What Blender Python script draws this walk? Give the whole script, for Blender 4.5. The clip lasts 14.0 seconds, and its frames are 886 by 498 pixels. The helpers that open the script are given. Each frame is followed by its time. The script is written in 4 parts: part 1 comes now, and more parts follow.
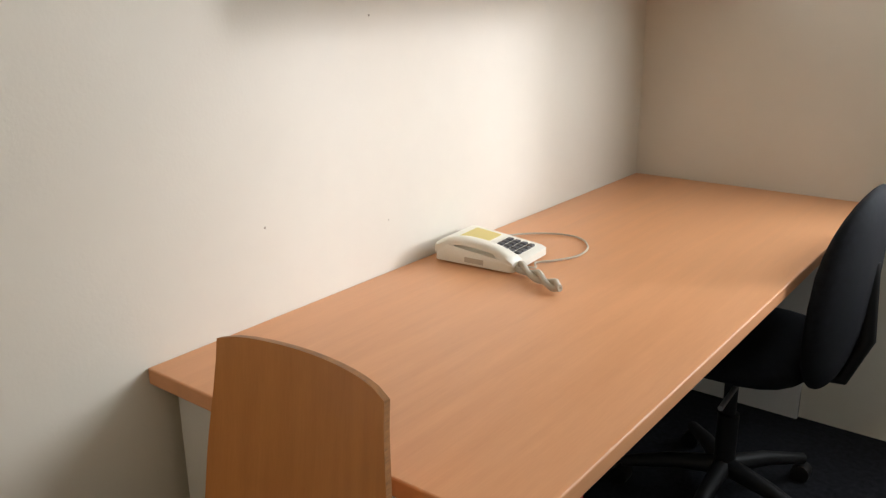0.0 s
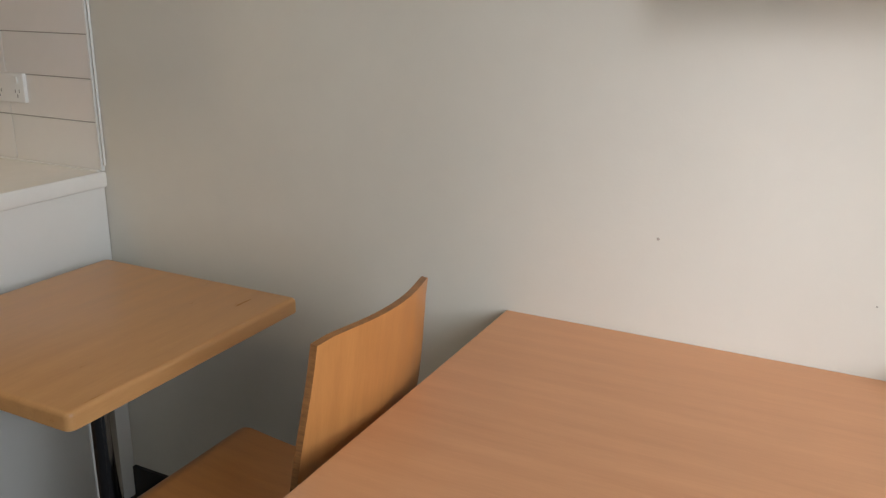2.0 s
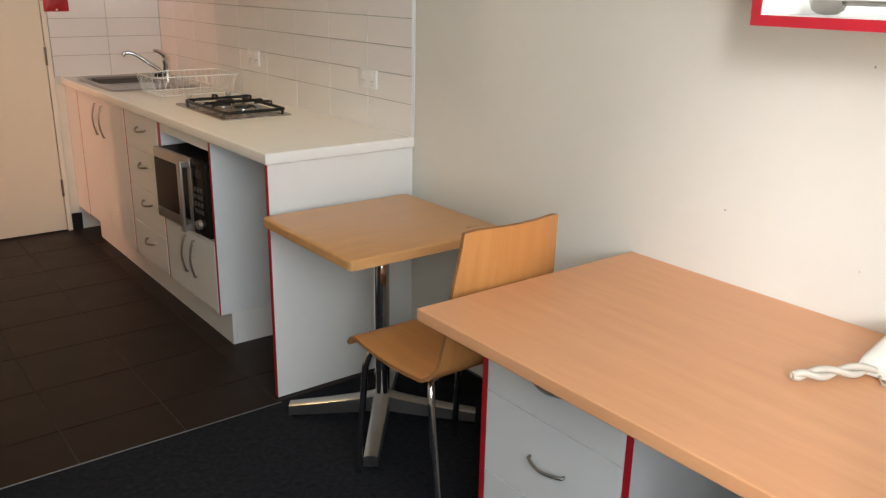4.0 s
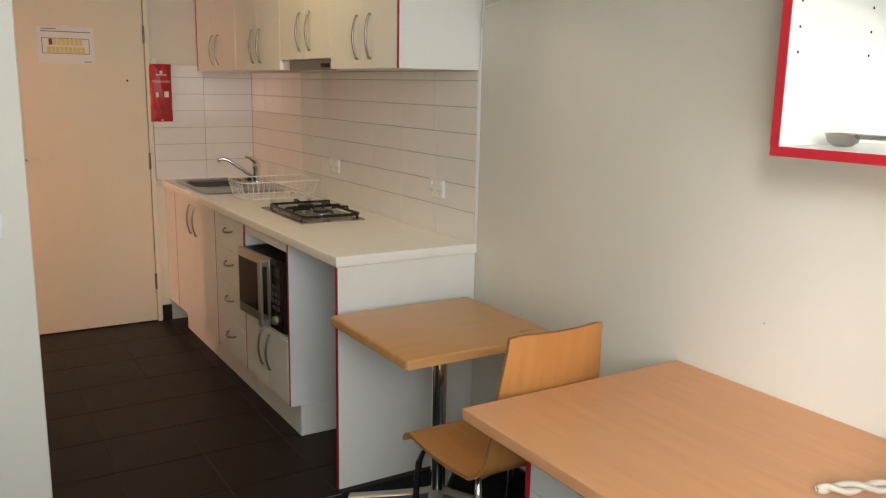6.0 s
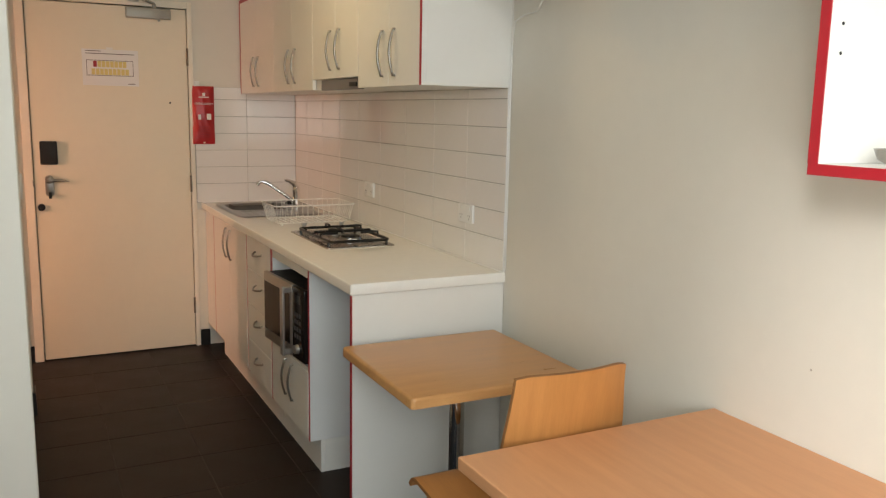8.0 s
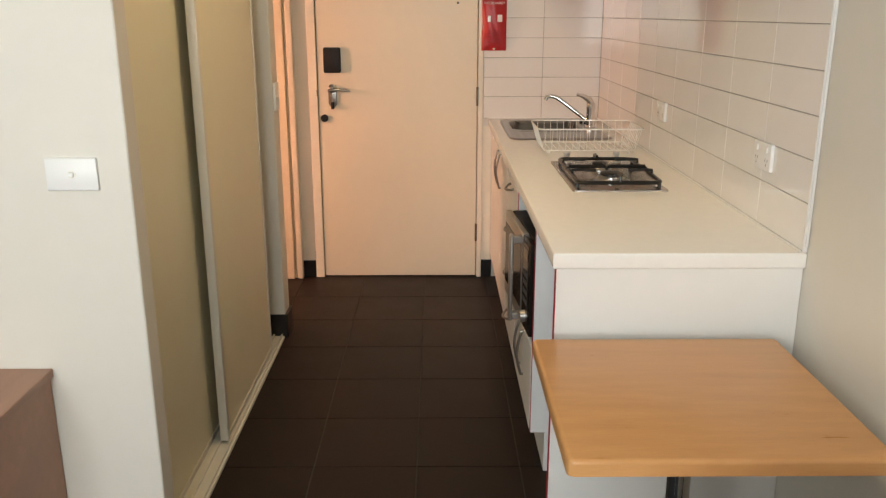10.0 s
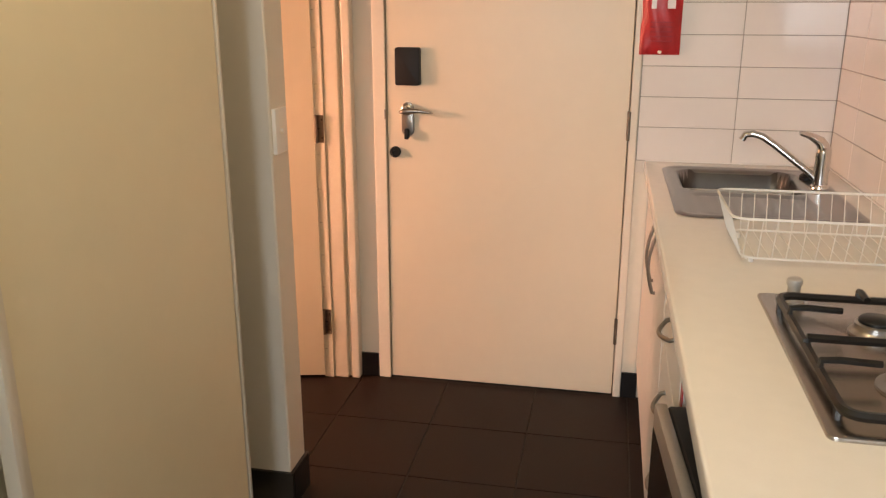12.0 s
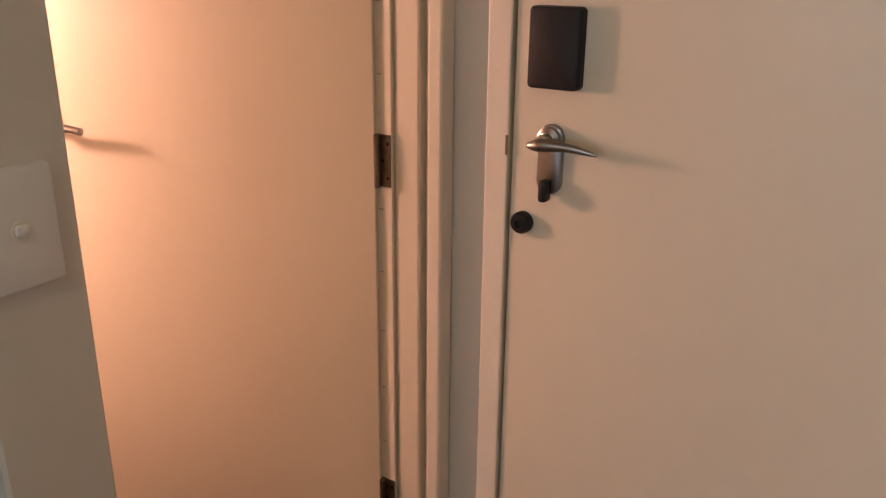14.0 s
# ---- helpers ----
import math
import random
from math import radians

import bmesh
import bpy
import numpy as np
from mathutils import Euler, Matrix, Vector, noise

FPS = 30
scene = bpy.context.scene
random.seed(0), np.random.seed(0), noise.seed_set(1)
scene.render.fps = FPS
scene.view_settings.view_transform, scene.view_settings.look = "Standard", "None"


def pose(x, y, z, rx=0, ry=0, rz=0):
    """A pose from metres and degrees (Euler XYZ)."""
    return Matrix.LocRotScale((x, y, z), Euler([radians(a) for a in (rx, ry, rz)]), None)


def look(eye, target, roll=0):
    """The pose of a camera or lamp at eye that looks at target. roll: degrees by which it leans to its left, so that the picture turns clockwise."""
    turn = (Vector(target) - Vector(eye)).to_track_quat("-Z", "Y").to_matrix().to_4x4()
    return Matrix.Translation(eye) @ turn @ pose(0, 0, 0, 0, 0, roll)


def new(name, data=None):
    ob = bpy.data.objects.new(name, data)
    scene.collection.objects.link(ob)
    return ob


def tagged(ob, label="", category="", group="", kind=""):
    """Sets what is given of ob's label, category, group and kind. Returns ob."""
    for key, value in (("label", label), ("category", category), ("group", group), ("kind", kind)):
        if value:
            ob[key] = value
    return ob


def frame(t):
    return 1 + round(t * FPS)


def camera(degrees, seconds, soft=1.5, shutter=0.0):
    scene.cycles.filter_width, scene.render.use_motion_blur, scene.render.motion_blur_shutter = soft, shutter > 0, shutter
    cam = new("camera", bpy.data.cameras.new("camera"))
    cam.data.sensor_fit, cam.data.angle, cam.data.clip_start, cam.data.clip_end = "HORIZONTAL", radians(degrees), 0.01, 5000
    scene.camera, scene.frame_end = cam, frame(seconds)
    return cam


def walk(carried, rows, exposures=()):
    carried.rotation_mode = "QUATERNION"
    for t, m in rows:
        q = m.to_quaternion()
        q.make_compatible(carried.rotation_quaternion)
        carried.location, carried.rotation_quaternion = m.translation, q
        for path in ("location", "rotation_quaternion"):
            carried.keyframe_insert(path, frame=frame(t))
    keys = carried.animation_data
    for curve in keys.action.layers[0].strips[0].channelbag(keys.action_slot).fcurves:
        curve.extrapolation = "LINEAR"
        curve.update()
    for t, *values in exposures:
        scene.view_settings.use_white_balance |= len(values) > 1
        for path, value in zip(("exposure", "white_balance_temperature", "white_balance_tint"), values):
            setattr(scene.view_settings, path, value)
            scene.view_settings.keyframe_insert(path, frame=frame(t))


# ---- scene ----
cam = camera(56.5, 14.0, soft=1.3)
PATH = [
    (0, (-1.175, -0.362, 1.343), (-0.009, -1.872, 0.743), -0.5),
    (0.5, (-1.138, -0.762, 1.332), (0.354, -1.945, 0.72), 0.7),
    (1, (-1.089, -1.065, 1.285), (0.75, -1.593, 0.702), 1.0),
    (1.5, (-1.203, -1.318, 1.257), (0.698, -1.013, 0.715), 0.6),
    (2, (-1.401, -1.61, 1.315), (0.316, -0.765, 0.731), 0.9),
    (2.5, (-1.544, -1.912, 1.357), (-0.038, -0.744, 0.75), 1.2),
    (3, (-1.714, -2.158, 1.396), (-0.383, -0.801, 0.774), 1.1),
    (3.2, (-1.75, -2.241, 1.409), (-0.464, -0.844, 0.78), 1.1),
    (5.3, (-1.782, -2.626, 1.488), (-0.729, -1.007, 0.969), 1.2),
    (5.5, (-1.781, -2.63, 1.496), (-0.736, -0.994, 1.012), 1.1),
    (6, (-1.791, -2.646, 1.51), (-0.759, -0.979, 1.119), 1.0),
    (6.5, (-1.784, -2.659, 1.523), (-0.765, -0.965, 1.215), 1.0),
    (7, (-1.772, -2.657, 1.519), (-0.766, -0.946, 1.267), 0.8),
    (7.2, (-1.76, -2.647, 1.511), (-0.765, -0.928, 1.272), 0.9),
    (9.3, (-1.089, -2.22, 1.439), (-0.661, -0.342, 0.901), 0.4),
    (9.5, (-1.051, -2.141, 1.438), (-0.734, -0.242, 0.895), 0.4),
    (10, (-0.879, -1.881, 1.448), (-0.866, 0.042, 0.898), 0.0),
    (10.5, (-0.796, -1.517, 1.439), (-0.929, 0.402, 0.891), 0.1),
    (11, (-0.758, -1.122, 1.435), (-0.981, 0.788, 0.887), 0.2),
    (11.5, (-0.752, -0.715, 1.41), (-1.064, 1.183, 0.863), 0.1),
    (12, (-0.736, -0.291, 1.414), (-1.11, 1.59, 0.848), 0.0),
    (12.5, (-0.698, 0.141, 1.392), (-1.15, 2.001, 0.813), 0.2),
    (13, (-0.716, 0.553, 1.375), (-1.308, 2.363, 0.765), 0.4),
    (13.5, (-0.756, 0.944, 1.355), (-1.527, 2.676, 0.716), 0.4),
    (14, (-0.847, 1.352, 1.343), (-1.87, 2.937, 0.679), 0.6),
]
walk(cam, [(t, look(e, g, r)) for t, e, g, r in PATH],
     exposures=[(0.0, -0.45, 6700, 10), (0.5, -0.75, 6400, 10), (1.0, -1.3, 6050, 10), (1.5, -1.25, 6250, 10), (2.0, -0.8, 6400, 10), (2.5, -0.3, 6500, 10), (3.2, -0.2, 6500, 10),
                (5.5, -0.5, 6900, 8), (7.2, -0.5, 6950, 6), (9.4, -0.15, 6950, 8), (11.5, 0.15, 7250, 12), (12.5, 0.08, 6500, 11), (13.0, 0.0, 6450, 10), (13.5, -0.2, 6150, 10), (14.0, -0.6, 5950, 10)])

# ---- world and light ----
world = bpy.data.worlds.new("sky")
scene.world = world
world.use_nodes = True
wn = world.node_tree
sky = wn.nodes.new("ShaderNodeTexSky")
sky.sky_type = 'NISHITA'
sky.sun_disc = False
sky.sun_elevation = radians(13.7)
sky.sun_rotation = radians(231.5)
wn.nodes["Background"].inputs[1].default_value = 0.12
wn.links.new(sky.outputs[0], wn.nodes["Background"].inputs[0])

YD = 2.615      # face of the entry-door wall
YW = -2.975     # face of the window wall
CEIL = 2.5
WX0, WX1, WZ0, WZ1 = -2.50, -0.85, 1.00, 2.40   # window opening


def area_lamp(name, m, sx, sy, power, colour):
    d = bpy.data.lights.new(name, 'AREA')
    d.shape = 'RECTANGLE'
    d.size, d.size_y, d.energy, d.color = sx, sy, power, colour
    o = new(name, d)
    o.matrix_world = m
    return o


area_lamp("window_daylight", look(((WX0 + WX1) / 2, YW - 0.10, (WZ0 + WZ1) / 2), ((WX0 + WX1) / 2, 0, 1.35)),
          WX1 - WX0 - 0.1, WZ1 - WZ0 - 0.1, 78, (0.84, 0.92, 1.0))
sun_data = bpy.data.lights.new("overcast_sun", 'SUN')
sun_data.energy, sun_data.angle, sun_data.color = 2.0, radians(10), (0.93, 0.94, 1.0)
new("overcast_sun", sun_data).matrix_world = look((-4.0, -5.5, 2.2), (-4.0 + 0.34, -5.5 + 0.27, 2.2 - 0.106))
area_lamp("bathroom_lamp_light", look((-2.95, 1.872, 1.24), (-2.68, 2.60, 0.85)), 0.42, 0.16, 72, (1.0, 0.49, 0.33))
# Warm fill added to brighten the entry; no lamp is known there.
area_lamp("entry_fill_light", look((-0.95, 0.65, 2.47), (-0.95, 0.65, 0)), 0.22, 0.22, 9.0, (1.0, 0.74, 0.40))


# ---- materials ----
def mat(name, colour, rough=0.5, metal=0.0, var=0.06, scale=6.0, bump=0.0, bscale=200.0, stretch=(1, 1, 1), tint=None,
        spec=0.5, rand=0.0):
    m = bpy.data.materials.new(name)
    m.use_nodes = True
    n, l = m.node_tree.nodes, m.node_tree.links
    p = n["Principled BSDF"]
    p.inputs["Roughness"].default_value, p.inputs["Metallic"].default_value = rough, metal
    p.inputs["Specular IOR Level"].default_value = spec
    tc = n.new("ShaderNodeTexCoord")
    mp = n.new("ShaderNodeMapping")
    mp.inputs["Scale"].default_value = stretch
    l.new(tc.outputs["Object"], mp.inputs["Vector"])
    a, b = n.new("ShaderNodeTexNoise"), n.new("ShaderNodeTexNoise")
    a.inputs["Scale"].default_value, a.inputs["Detail"].default_value = scale, 5
    b.inputs["Scale"].default_value, b.inputs["Detail"].default_value = scale * 9, 3
    for x in (a, b):
        l.new(mp.outputs[0], x.inputs["Vector"])
    mix = n.new("ShaderNodeMath")
    mix.operation = 'MULTIPLY_ADD'
    l.new(b.outputs[0], mix.inputs[0])
    mix.inputs[1].default_value = 0.4
    l.new(a.outputs[0], mix.inputs[2])
    src = mix.outputs[0]
    if rand:
        oi = n.new("ShaderNodeObjectInfo")
        m2 = n.new("ShaderNodeMath")
        m2.operation = 'MULTIPLY_ADD'
        l.new(oi.outputs["Random"], m2.inputs[0])
        m2.inputs[1].default_value = rand
        l.new(src, m2.inputs[2])
        src = m2.outputs[0]
    ramp = n.new("ShaderNodeValToRGB")
    lo = [c * (1 - var * 2) for c in colour]
    hi = tint if tint else [min(1, c * (1 + var)) for c in colour]
    ramp.color_ramp.elements[0].position, ramp.color_ramp.elements[0].color = 0.40, (*lo, 1)
    ramp.color_ramp.elements[1].position, ramp.color_ramp.elements[1].color = 0.95, (*hi, 1)
    l.new(src, ramp.inputs[0])
    l.new(ramp.outputs[0], p.inputs["Base Color"])
    rr = n.new("ShaderNodeMapRange")
    rr.inputs["From Min"].default_value, rr.inputs["From Max"].default_value = 0.3, 1.0
    rr.inputs["To Min"].default_value, rr.inputs["To Max"].default_value = max(0.02, rough * (0.96 if metal else 0.85)), min(1, rough * (1.04 if metal else 1.15))
    l.new(mix.outputs[0], rr.inputs[0])
    l.new(rr.outputs[0], p.inputs["Roughness"])
    if bump:
        c = n.new("ShaderNodeTexNoise")
        c.inputs["Scale"].default_value, c.inputs["Detail"].default_value = bscale, 3
        l.new(mp.outputs[0], c.inputs["Vector"])
        bp = n.new("ShaderNodeBump")
        bp.inputs["Strength"].default_value, bp.inputs["Distance"].default_value = bump, 0.002
        l.new(c.outputs[0], bp.inputs["Height"])
        l.new(bp.outputs[0], p.inputs["Normal"])
    return m


WALL = mat("wall_paint", (0.70, 0.662, 0.58), 0.55, var=0.02, scale=2.0, bump=0.12, bscale=140)
CEILM = mat("ceiling_paint", (0.72, 0.70, 0.66), 0.8, var=0.02, scale=2)
DOORM = mat("door_paint", (0.75, 0.675, 0.525), 0.42, var=0.02, scale=2.5, bump=0.06, bscale=90)
TRIM = mat("trim_paint", (0.78, 0.725, 0.605), 0.40, var=0.03, scale=8, bump=0.05)
LAM = mat("white_laminate", (0.78, 0.765, 0.72), 0.38, var=0.012, scale=3)
PANEL = mat("pale_grey_laminate", (0.72, 0.72, 0.71), 0.45, var=0.015, scale=3)
TOP = mat("worktop_laminate", (0.85, 0.825, 0.77), 0.15, var=0.012, scale=30)
RED = mat("red_edging", (0.42, 0.012, 0.022), 0.35, var=0.08)
BEECH = mat("beech_laminate", (0.66, 0.31, 0.142), 0.36, var=0.045, scale=4, stretch=(9, 0.6, 9), tint=(0.69, 0.34, 0.165))
PLY = mat("beech_plywood", (0.53, 0.220, 0.065), 0.34, var=0.06, scale=5, stretch=(9, 0.8, 0.8), tint=(0.57, 0.255, 0.08))
PLYEDGE = mat("plywood_edge", (0.34, 0.15, 0.05), 0.5, var=0.25, scale=40, stretch=(1, 1, 6))
TABLEM = mat("moulded_tabletop", (0.55, 0.275, 0.100), 0.30, var=0.05, scale=4, stretch=(0.9, 7, 7), tint=(0.60, 0.315, 0.125))
BROWN = mat("brown_laminate", (0.36, 0.19, 0.12), 0.4, var=0.10, scale=5, stretch=(6, 1, 1))
WARD = mat("wardrobe_board", (0.78, 0.725, 0.535), 0.45, var=0.02, scale=2)
WFRAME = mat("wardrobe_frame", (0.70, 0.67, 0.58), 0.35, var=0.02)
FTILE = mat("brown_floor_tile", (0.0165, 0.0098, 0.0072), 0.44, var=0.16, scale=5, bump=0.05, bscale=60, rand=0.12, spec=0.18)
FGROUT = mat("floor_grout", (0.048, 0.039, 0.032), 0.8, var=0.2, scale=20, bump=0.2)
CARPET = mat("charcoal_carpet", (0.018, 0.019, 0.023), 0.95, var=0.35, scale=60, bump=0.9, bscale=600, spec=0.1)
WTILE = mat("white_wall_tile", (0.80, 0.775, 0.74), 0.055, var=0.012, scale=4, rand=0.25)
WGROUT = mat("wall_grout", (0.36, 0.335, 0.30), 0.8, var=0.1, scale=30)
STEEL = mat("brushed_steel", (0.31, 0.31, 0.31), 0.28, 1.0, var=0.012, scale=20, stretch=(1, 6, 1))
CHROME = mat("chrome", (0.72, 0.72, 0.72), 0.10, 1.0, var=0.02)
NICKEL = mat("satin_nickel", (0.33, 0.315, 0.29), 0.32, 1.0, var=0.04)
ALU = mat("polished_aluminium", (0.50, 0.49, 0.48), 0.30, 1.0, var=0.06, scale=15)
SILVER = mat("silver_paint", (0.22, 0.22, 0.225), 0.38, 0.6, var=0.04)
BLACK = mat("black_plastic", (0.010, 0.010, 0.011), 0.5, var=0.2, scale=20, spec=0.3)
GLASSBLK = mat("black_glass", (0.008, 0.008, 0.010), 0.08, var=0.1)
IRON = mat("black_enamel", (0.010, 0.010, 0.010), 0.32, var=0.2, scale=40, bump=0.15, bscale=300)
FABRIC = mat("black_fabric", (0.010, 0.011, 0.014), 0.9, var=0.3, scale=60, bump=0.6, bscale=500, spec=0.15)
SKIRT = mat("black_skirting_tile", (0.012, 0.010, 0.010), 0.30, var=0.2)
WPLAST = mat("white_plastic", (0.78, 0.77, 0.74), 0.35, var=0.01)
CREAM = mat("cream_plastic", (0.78, 0.75, 0.66), 0.38, var=0.03, scale=20)
KEYPAD = mat("dark_grey_keys", (0.05, 0.05, 0.055), 0.5, var=0.1)
CORD = mat("grey_cord", (0.50, 0.45, 0.37), 0.5, var=0.05)
WIRE = mat("white_coated_wire", (0.75, 0.74, 0.70), 0.35, var=0.02)
REDFAB = mat("red_vinyl", (0.46, 0.018, 0.022), 0.38, var=0.12, scale=14, bump=0.5, bscale=40)
PAPER = mat("white_paper", (0.78, 0.77, 0.76), 0.6, var=0.01)
YELLOW = mat("yellow_print", (0.70, 0.58, 0.22), 0.6, var=0.02)
INK = mat("dark_print", (0.10, 0.08, 0.08), 0.6, var=0.02)
REDINK = mat("red_print", (0.35, 0.02, 0.03), 0.6, var=0.02)
# Dark brown for painted shade in the door gap, also screws and peephole.
GAPDARK = mat("gap_shade_and_fixings", (0.03, 0.022, 0.016), 0.8, var=0.1)
BRASS = mat("worn_hinge_steel", (0.22, 0.18, 0.14), 0.42, 0.9, var=0.15, scale=60)
HOBSTEEL = mat("hob_steel", (0.43, 0.40, 0.37), 0.26, 1.0, var=0.02, scale=20, stretch=(1, 6, 1))
# Darker copy of the sink steel, with the bowl's shade in its colour.
BOWLSHADE = mat("shaded_bowl_steel", (0.15, 0.148, 0.145), 0.34, 1.0, var=0.06, scale=25)
KNOBM = mat("silver_knob", (0.58, 0.56, 0.53), 0.34, 0.5, var=0.03)
CLOSERM = mat("grey_green_metal_paint", (0.34, 0.345, 0.31), 0.42, 0.2, var=0.05, scale=12)
CHIP = mat("wall_chip", (0.42, 0.38, 0.32), 0.8, var=0.1)


# ---- builders ----
ORIGIN = {}


def thing(name, base, label="", category="", group="", kind=""):
    e = new(name)
    e.empty_display_size = 0.05
    e.location = base
    ORIGIN[e.name] = Vector(base)
    return tagged(e, label, category, group, kind)


def finish(name, bm, material, parent=None, label="", smooth=None):
    """One mesh object, its vertices given in world metres."""
    off = ORIGIN.get(parent.name, Vector()) if parent else Vector()
    bmesh.ops.translate(bm, verts=bm.verts, vec=-off)
    bmesh.ops.recalc_face_normals(bm, faces=bm.faces)
    me = bpy.data.meshes.new(name)
    bm.to_mesh(me)
    bm.free()
    if smooth is not None:
        for p in me.polygons:
            p.use_smooth = True
        me.set_sharp_from_angle(angle=radians(smooth))
    me.materials.append(material)
    o = new(name, me)
    if parent:
        o.parent = parent
        ORIGIN[o.name] = off
    if label:
        o["label"] = label
    return o


part = finish


def setting(name, bm, material, label, smooth=None, category="", base=None):
    o = finish(name, bm, material, None, "", smooth)
    return tagged(o, label, category or name.split("_")[0], "", "structure")


def box(x0, y0, z0, x1, y1, z1, bev=0.0, seg=2, bm=None):
    b = bmesh.new()
    g = bmesh.ops.create_cube(b, size=1)
    for v in g["verts"]:
        v.co = Vector(((x0 + x1) / 2 + v.co.x * (x1 - x0), (y0 + y1) / 2 + v.co.y * (y1 - y0), (z0 + z1) / 2 + v.co.z * (z1 - z0)))
    if bev:
        bmesh.ops.bevel(b, geom=b.edges[:], offset=bev, segments=seg, affect='EDGES', profile=0.5)
    return join(bm, b)


def join(bm, b):
    if bm is None:
        return b
    me = bpy.data.meshes.new("tmp")
    b.to_mesh(me)
    b.free()
    bm.from_mesh(me)
    bpy.data.meshes.remove(me)
    return bm


def tube(points, r, n=10, bm=None, closed=False, radii=None):
    """A round tube along points, with capped ends."""
    b = bmesh.new()
    pts = [Vector(p) for p in points]
    rings = []
    up = Vector((0, 0, 1))
    last = None
    for i, p in enumerate(pts):
        if closed:
            d = pts[(i + 1) % len(pts)] - pts[i - 1]
        else:
            d = pts[min(i + 1, len(pts) - 1)] - pts[max(i - 1, 0)]
        d.normalize()
        if last is None:
            a = d.orthogonal().normalized()
        else:
            a = (last - d * last.dot(d))
            a = a.normalized() if a.length > 1e-6 else d.orthogonal().normalized()
        last = a
        c = d.cross(a)
        rr = radii[i] if radii else r
        rings.append([b.verts.new(p + (a * math.cos(2 * math.pi * k / n) + c * math.sin(2 * math.pi * k / n)) * rr) for k in range(n)])
    m = len(rings)
    for i in range(m if closed else m - 1):
        q, w = rings[i], rings[(i + 1) % m]
        for k in range(n):
            b.faces.new((q[k], q[(k + 1) % n], w[(k + 1) % n], w[k]))
    if not closed:
        b.faces.new(rings[0][::-1])
        b.faces.new(rings[-1])
    return join(bm, b)


def arc(p0, p1, bulge, n=10):
    """Points from p0 to p1 that bow by the vector bulge at mid-way."""
    p0, p1, bulge = Vector(p0), Vector(p1), Vector(bulge)
    return [p0.lerp(p1, i / n) + bulge * math.sin(math.pi * i / n) for i in range(n + 1)]


def lathe(profile, centre, axis='z', n=24, bm=None):
    """A turned solid: profile of (radius, height) along an axis."""
    b = bmesh.new()
    rings = []
    for r, h in profile:
        ring = []
        for k in range(n):
            a = 2 * math.pi * k / n
            u, v = r * math.cos(a), r * math.sin(a)
            co = {'z': (u, v, h), 'y': (u, h, v), 'x': (h, u, v)}[axis]
            ring.append(b.verts.new(Vector(centre) + Vector(co)))
        rings.append(ring)
    for q, w in zip(rings, rings[1:]):
        for k in range(n):
            b.faces.new((q[k], q[(k + 1) % n], w[(k + 1) % n], w[k]))
    b.faces.new(rings[0][::-1])
    b.faces.new(rings[-1])
    return join(bm, b)


def rounded(u0, v0, u1, v1, r, n=6):
    out = []
    for cu, cv, a0 in ((u1 - r, v1 - r, 0), (u0 + r, v1 - r, 90), (u0 + r, v0 + r, 180), (u1 - r, v0 + r, 270)):
        for k in range(n + 1):
            a = radians(a0 + 90 * k / n)
            out.append((cu + r * math.cos(a), cv + r * math.sin(a)))
    return out


def plate(outline, place, depth, bev=0.0, seg=2, bm=None):
    """An outline of (u, v) made solid: place(u, v, w) gives the point at depth w."""
    b = bmesh.new()
    lo = [b.verts.new(place(u, v, 0)) for u, v in outline]
    hi = [b.verts.new(place(u, v, depth)) for u, v in outline]
    k = len(lo)
    b.faces.new(lo[::-1])
    top = b.faces.new(hi)
    for i in range(k):
        b.faces.new((lo[i], lo[(i + 1) % k], hi[(i + 1) % k], hi[i]))
    if bev:
        bmesh.ops.recalc_face_normals(b, faces=b.faces)
        bmesh.ops.bevel(b, geom=list(top.edges), offset=bev, segments=seg, affect='EDGES', profile=0.5)
    return join(bm, b)


def on_door(y):      # plane that faces -y; depth grows towards the room
    return lambda u, v, w: Vector((u, y - w, v))


def on_right(x):     # plane that faces -x
    return lambda u, v, w: Vector((x - w, u, v))


def lying(z):        # plane that faces up
    return lambda u, v, w: Vector((u, v, z + w))


def words(name, text, size, m, material, parent=None, label=""):
    c = bpy.data.curves.new(name, 'FONT')
    c.body, c.size, c.align_x, c.align_y, c.extrude = text, size, 'CENTER', 'CENTER', 0.0003
    tmp = new("tmp", c)
    me = bpy.data.meshes.new_from_object(tmp.evaluated_get(bpy.context.evaluated_depsgraph_get()))
    bpy.data.objects.remove(tmp)
    bm = bmesh.new()
    bm.from_mesh(me)
    bmesh.ops.transform(bm, matrix=m, verts=bm.verts)
    bpy.data.meshes.remove(me)
    return finish(name, bm, material, parent, label)


# ---- structure ----
XL = -4.6       # unseen far side of the living area, moved out to cut bounced light
T = 0.12
setting("wall_right", box(0, YW - 0.2, 0, T, YD + T, CEIL), WALL, "cream painted plaster wall beside desk and kitchen bench")
# entry-door wall: pieces round the door opening
bm = box(-0.655, YD, 0, 0, YD + T, CEIL)
box(-1.72, YD, 0, -1.524, YD + T, CEIL, bm=bm)
box(-1.524, YD, 2.045, -0.655, YD + T, CEIL, bm=bm)
setting("wall_entry", bm, WALL, "cream painted wall round the entry door")
setting("corridor_backing", box(-1.75, YD + 0.20, 0, -0.45, YD + 0.24, CEIL), WALL, "plain wall that closes the corridor", category="wall")
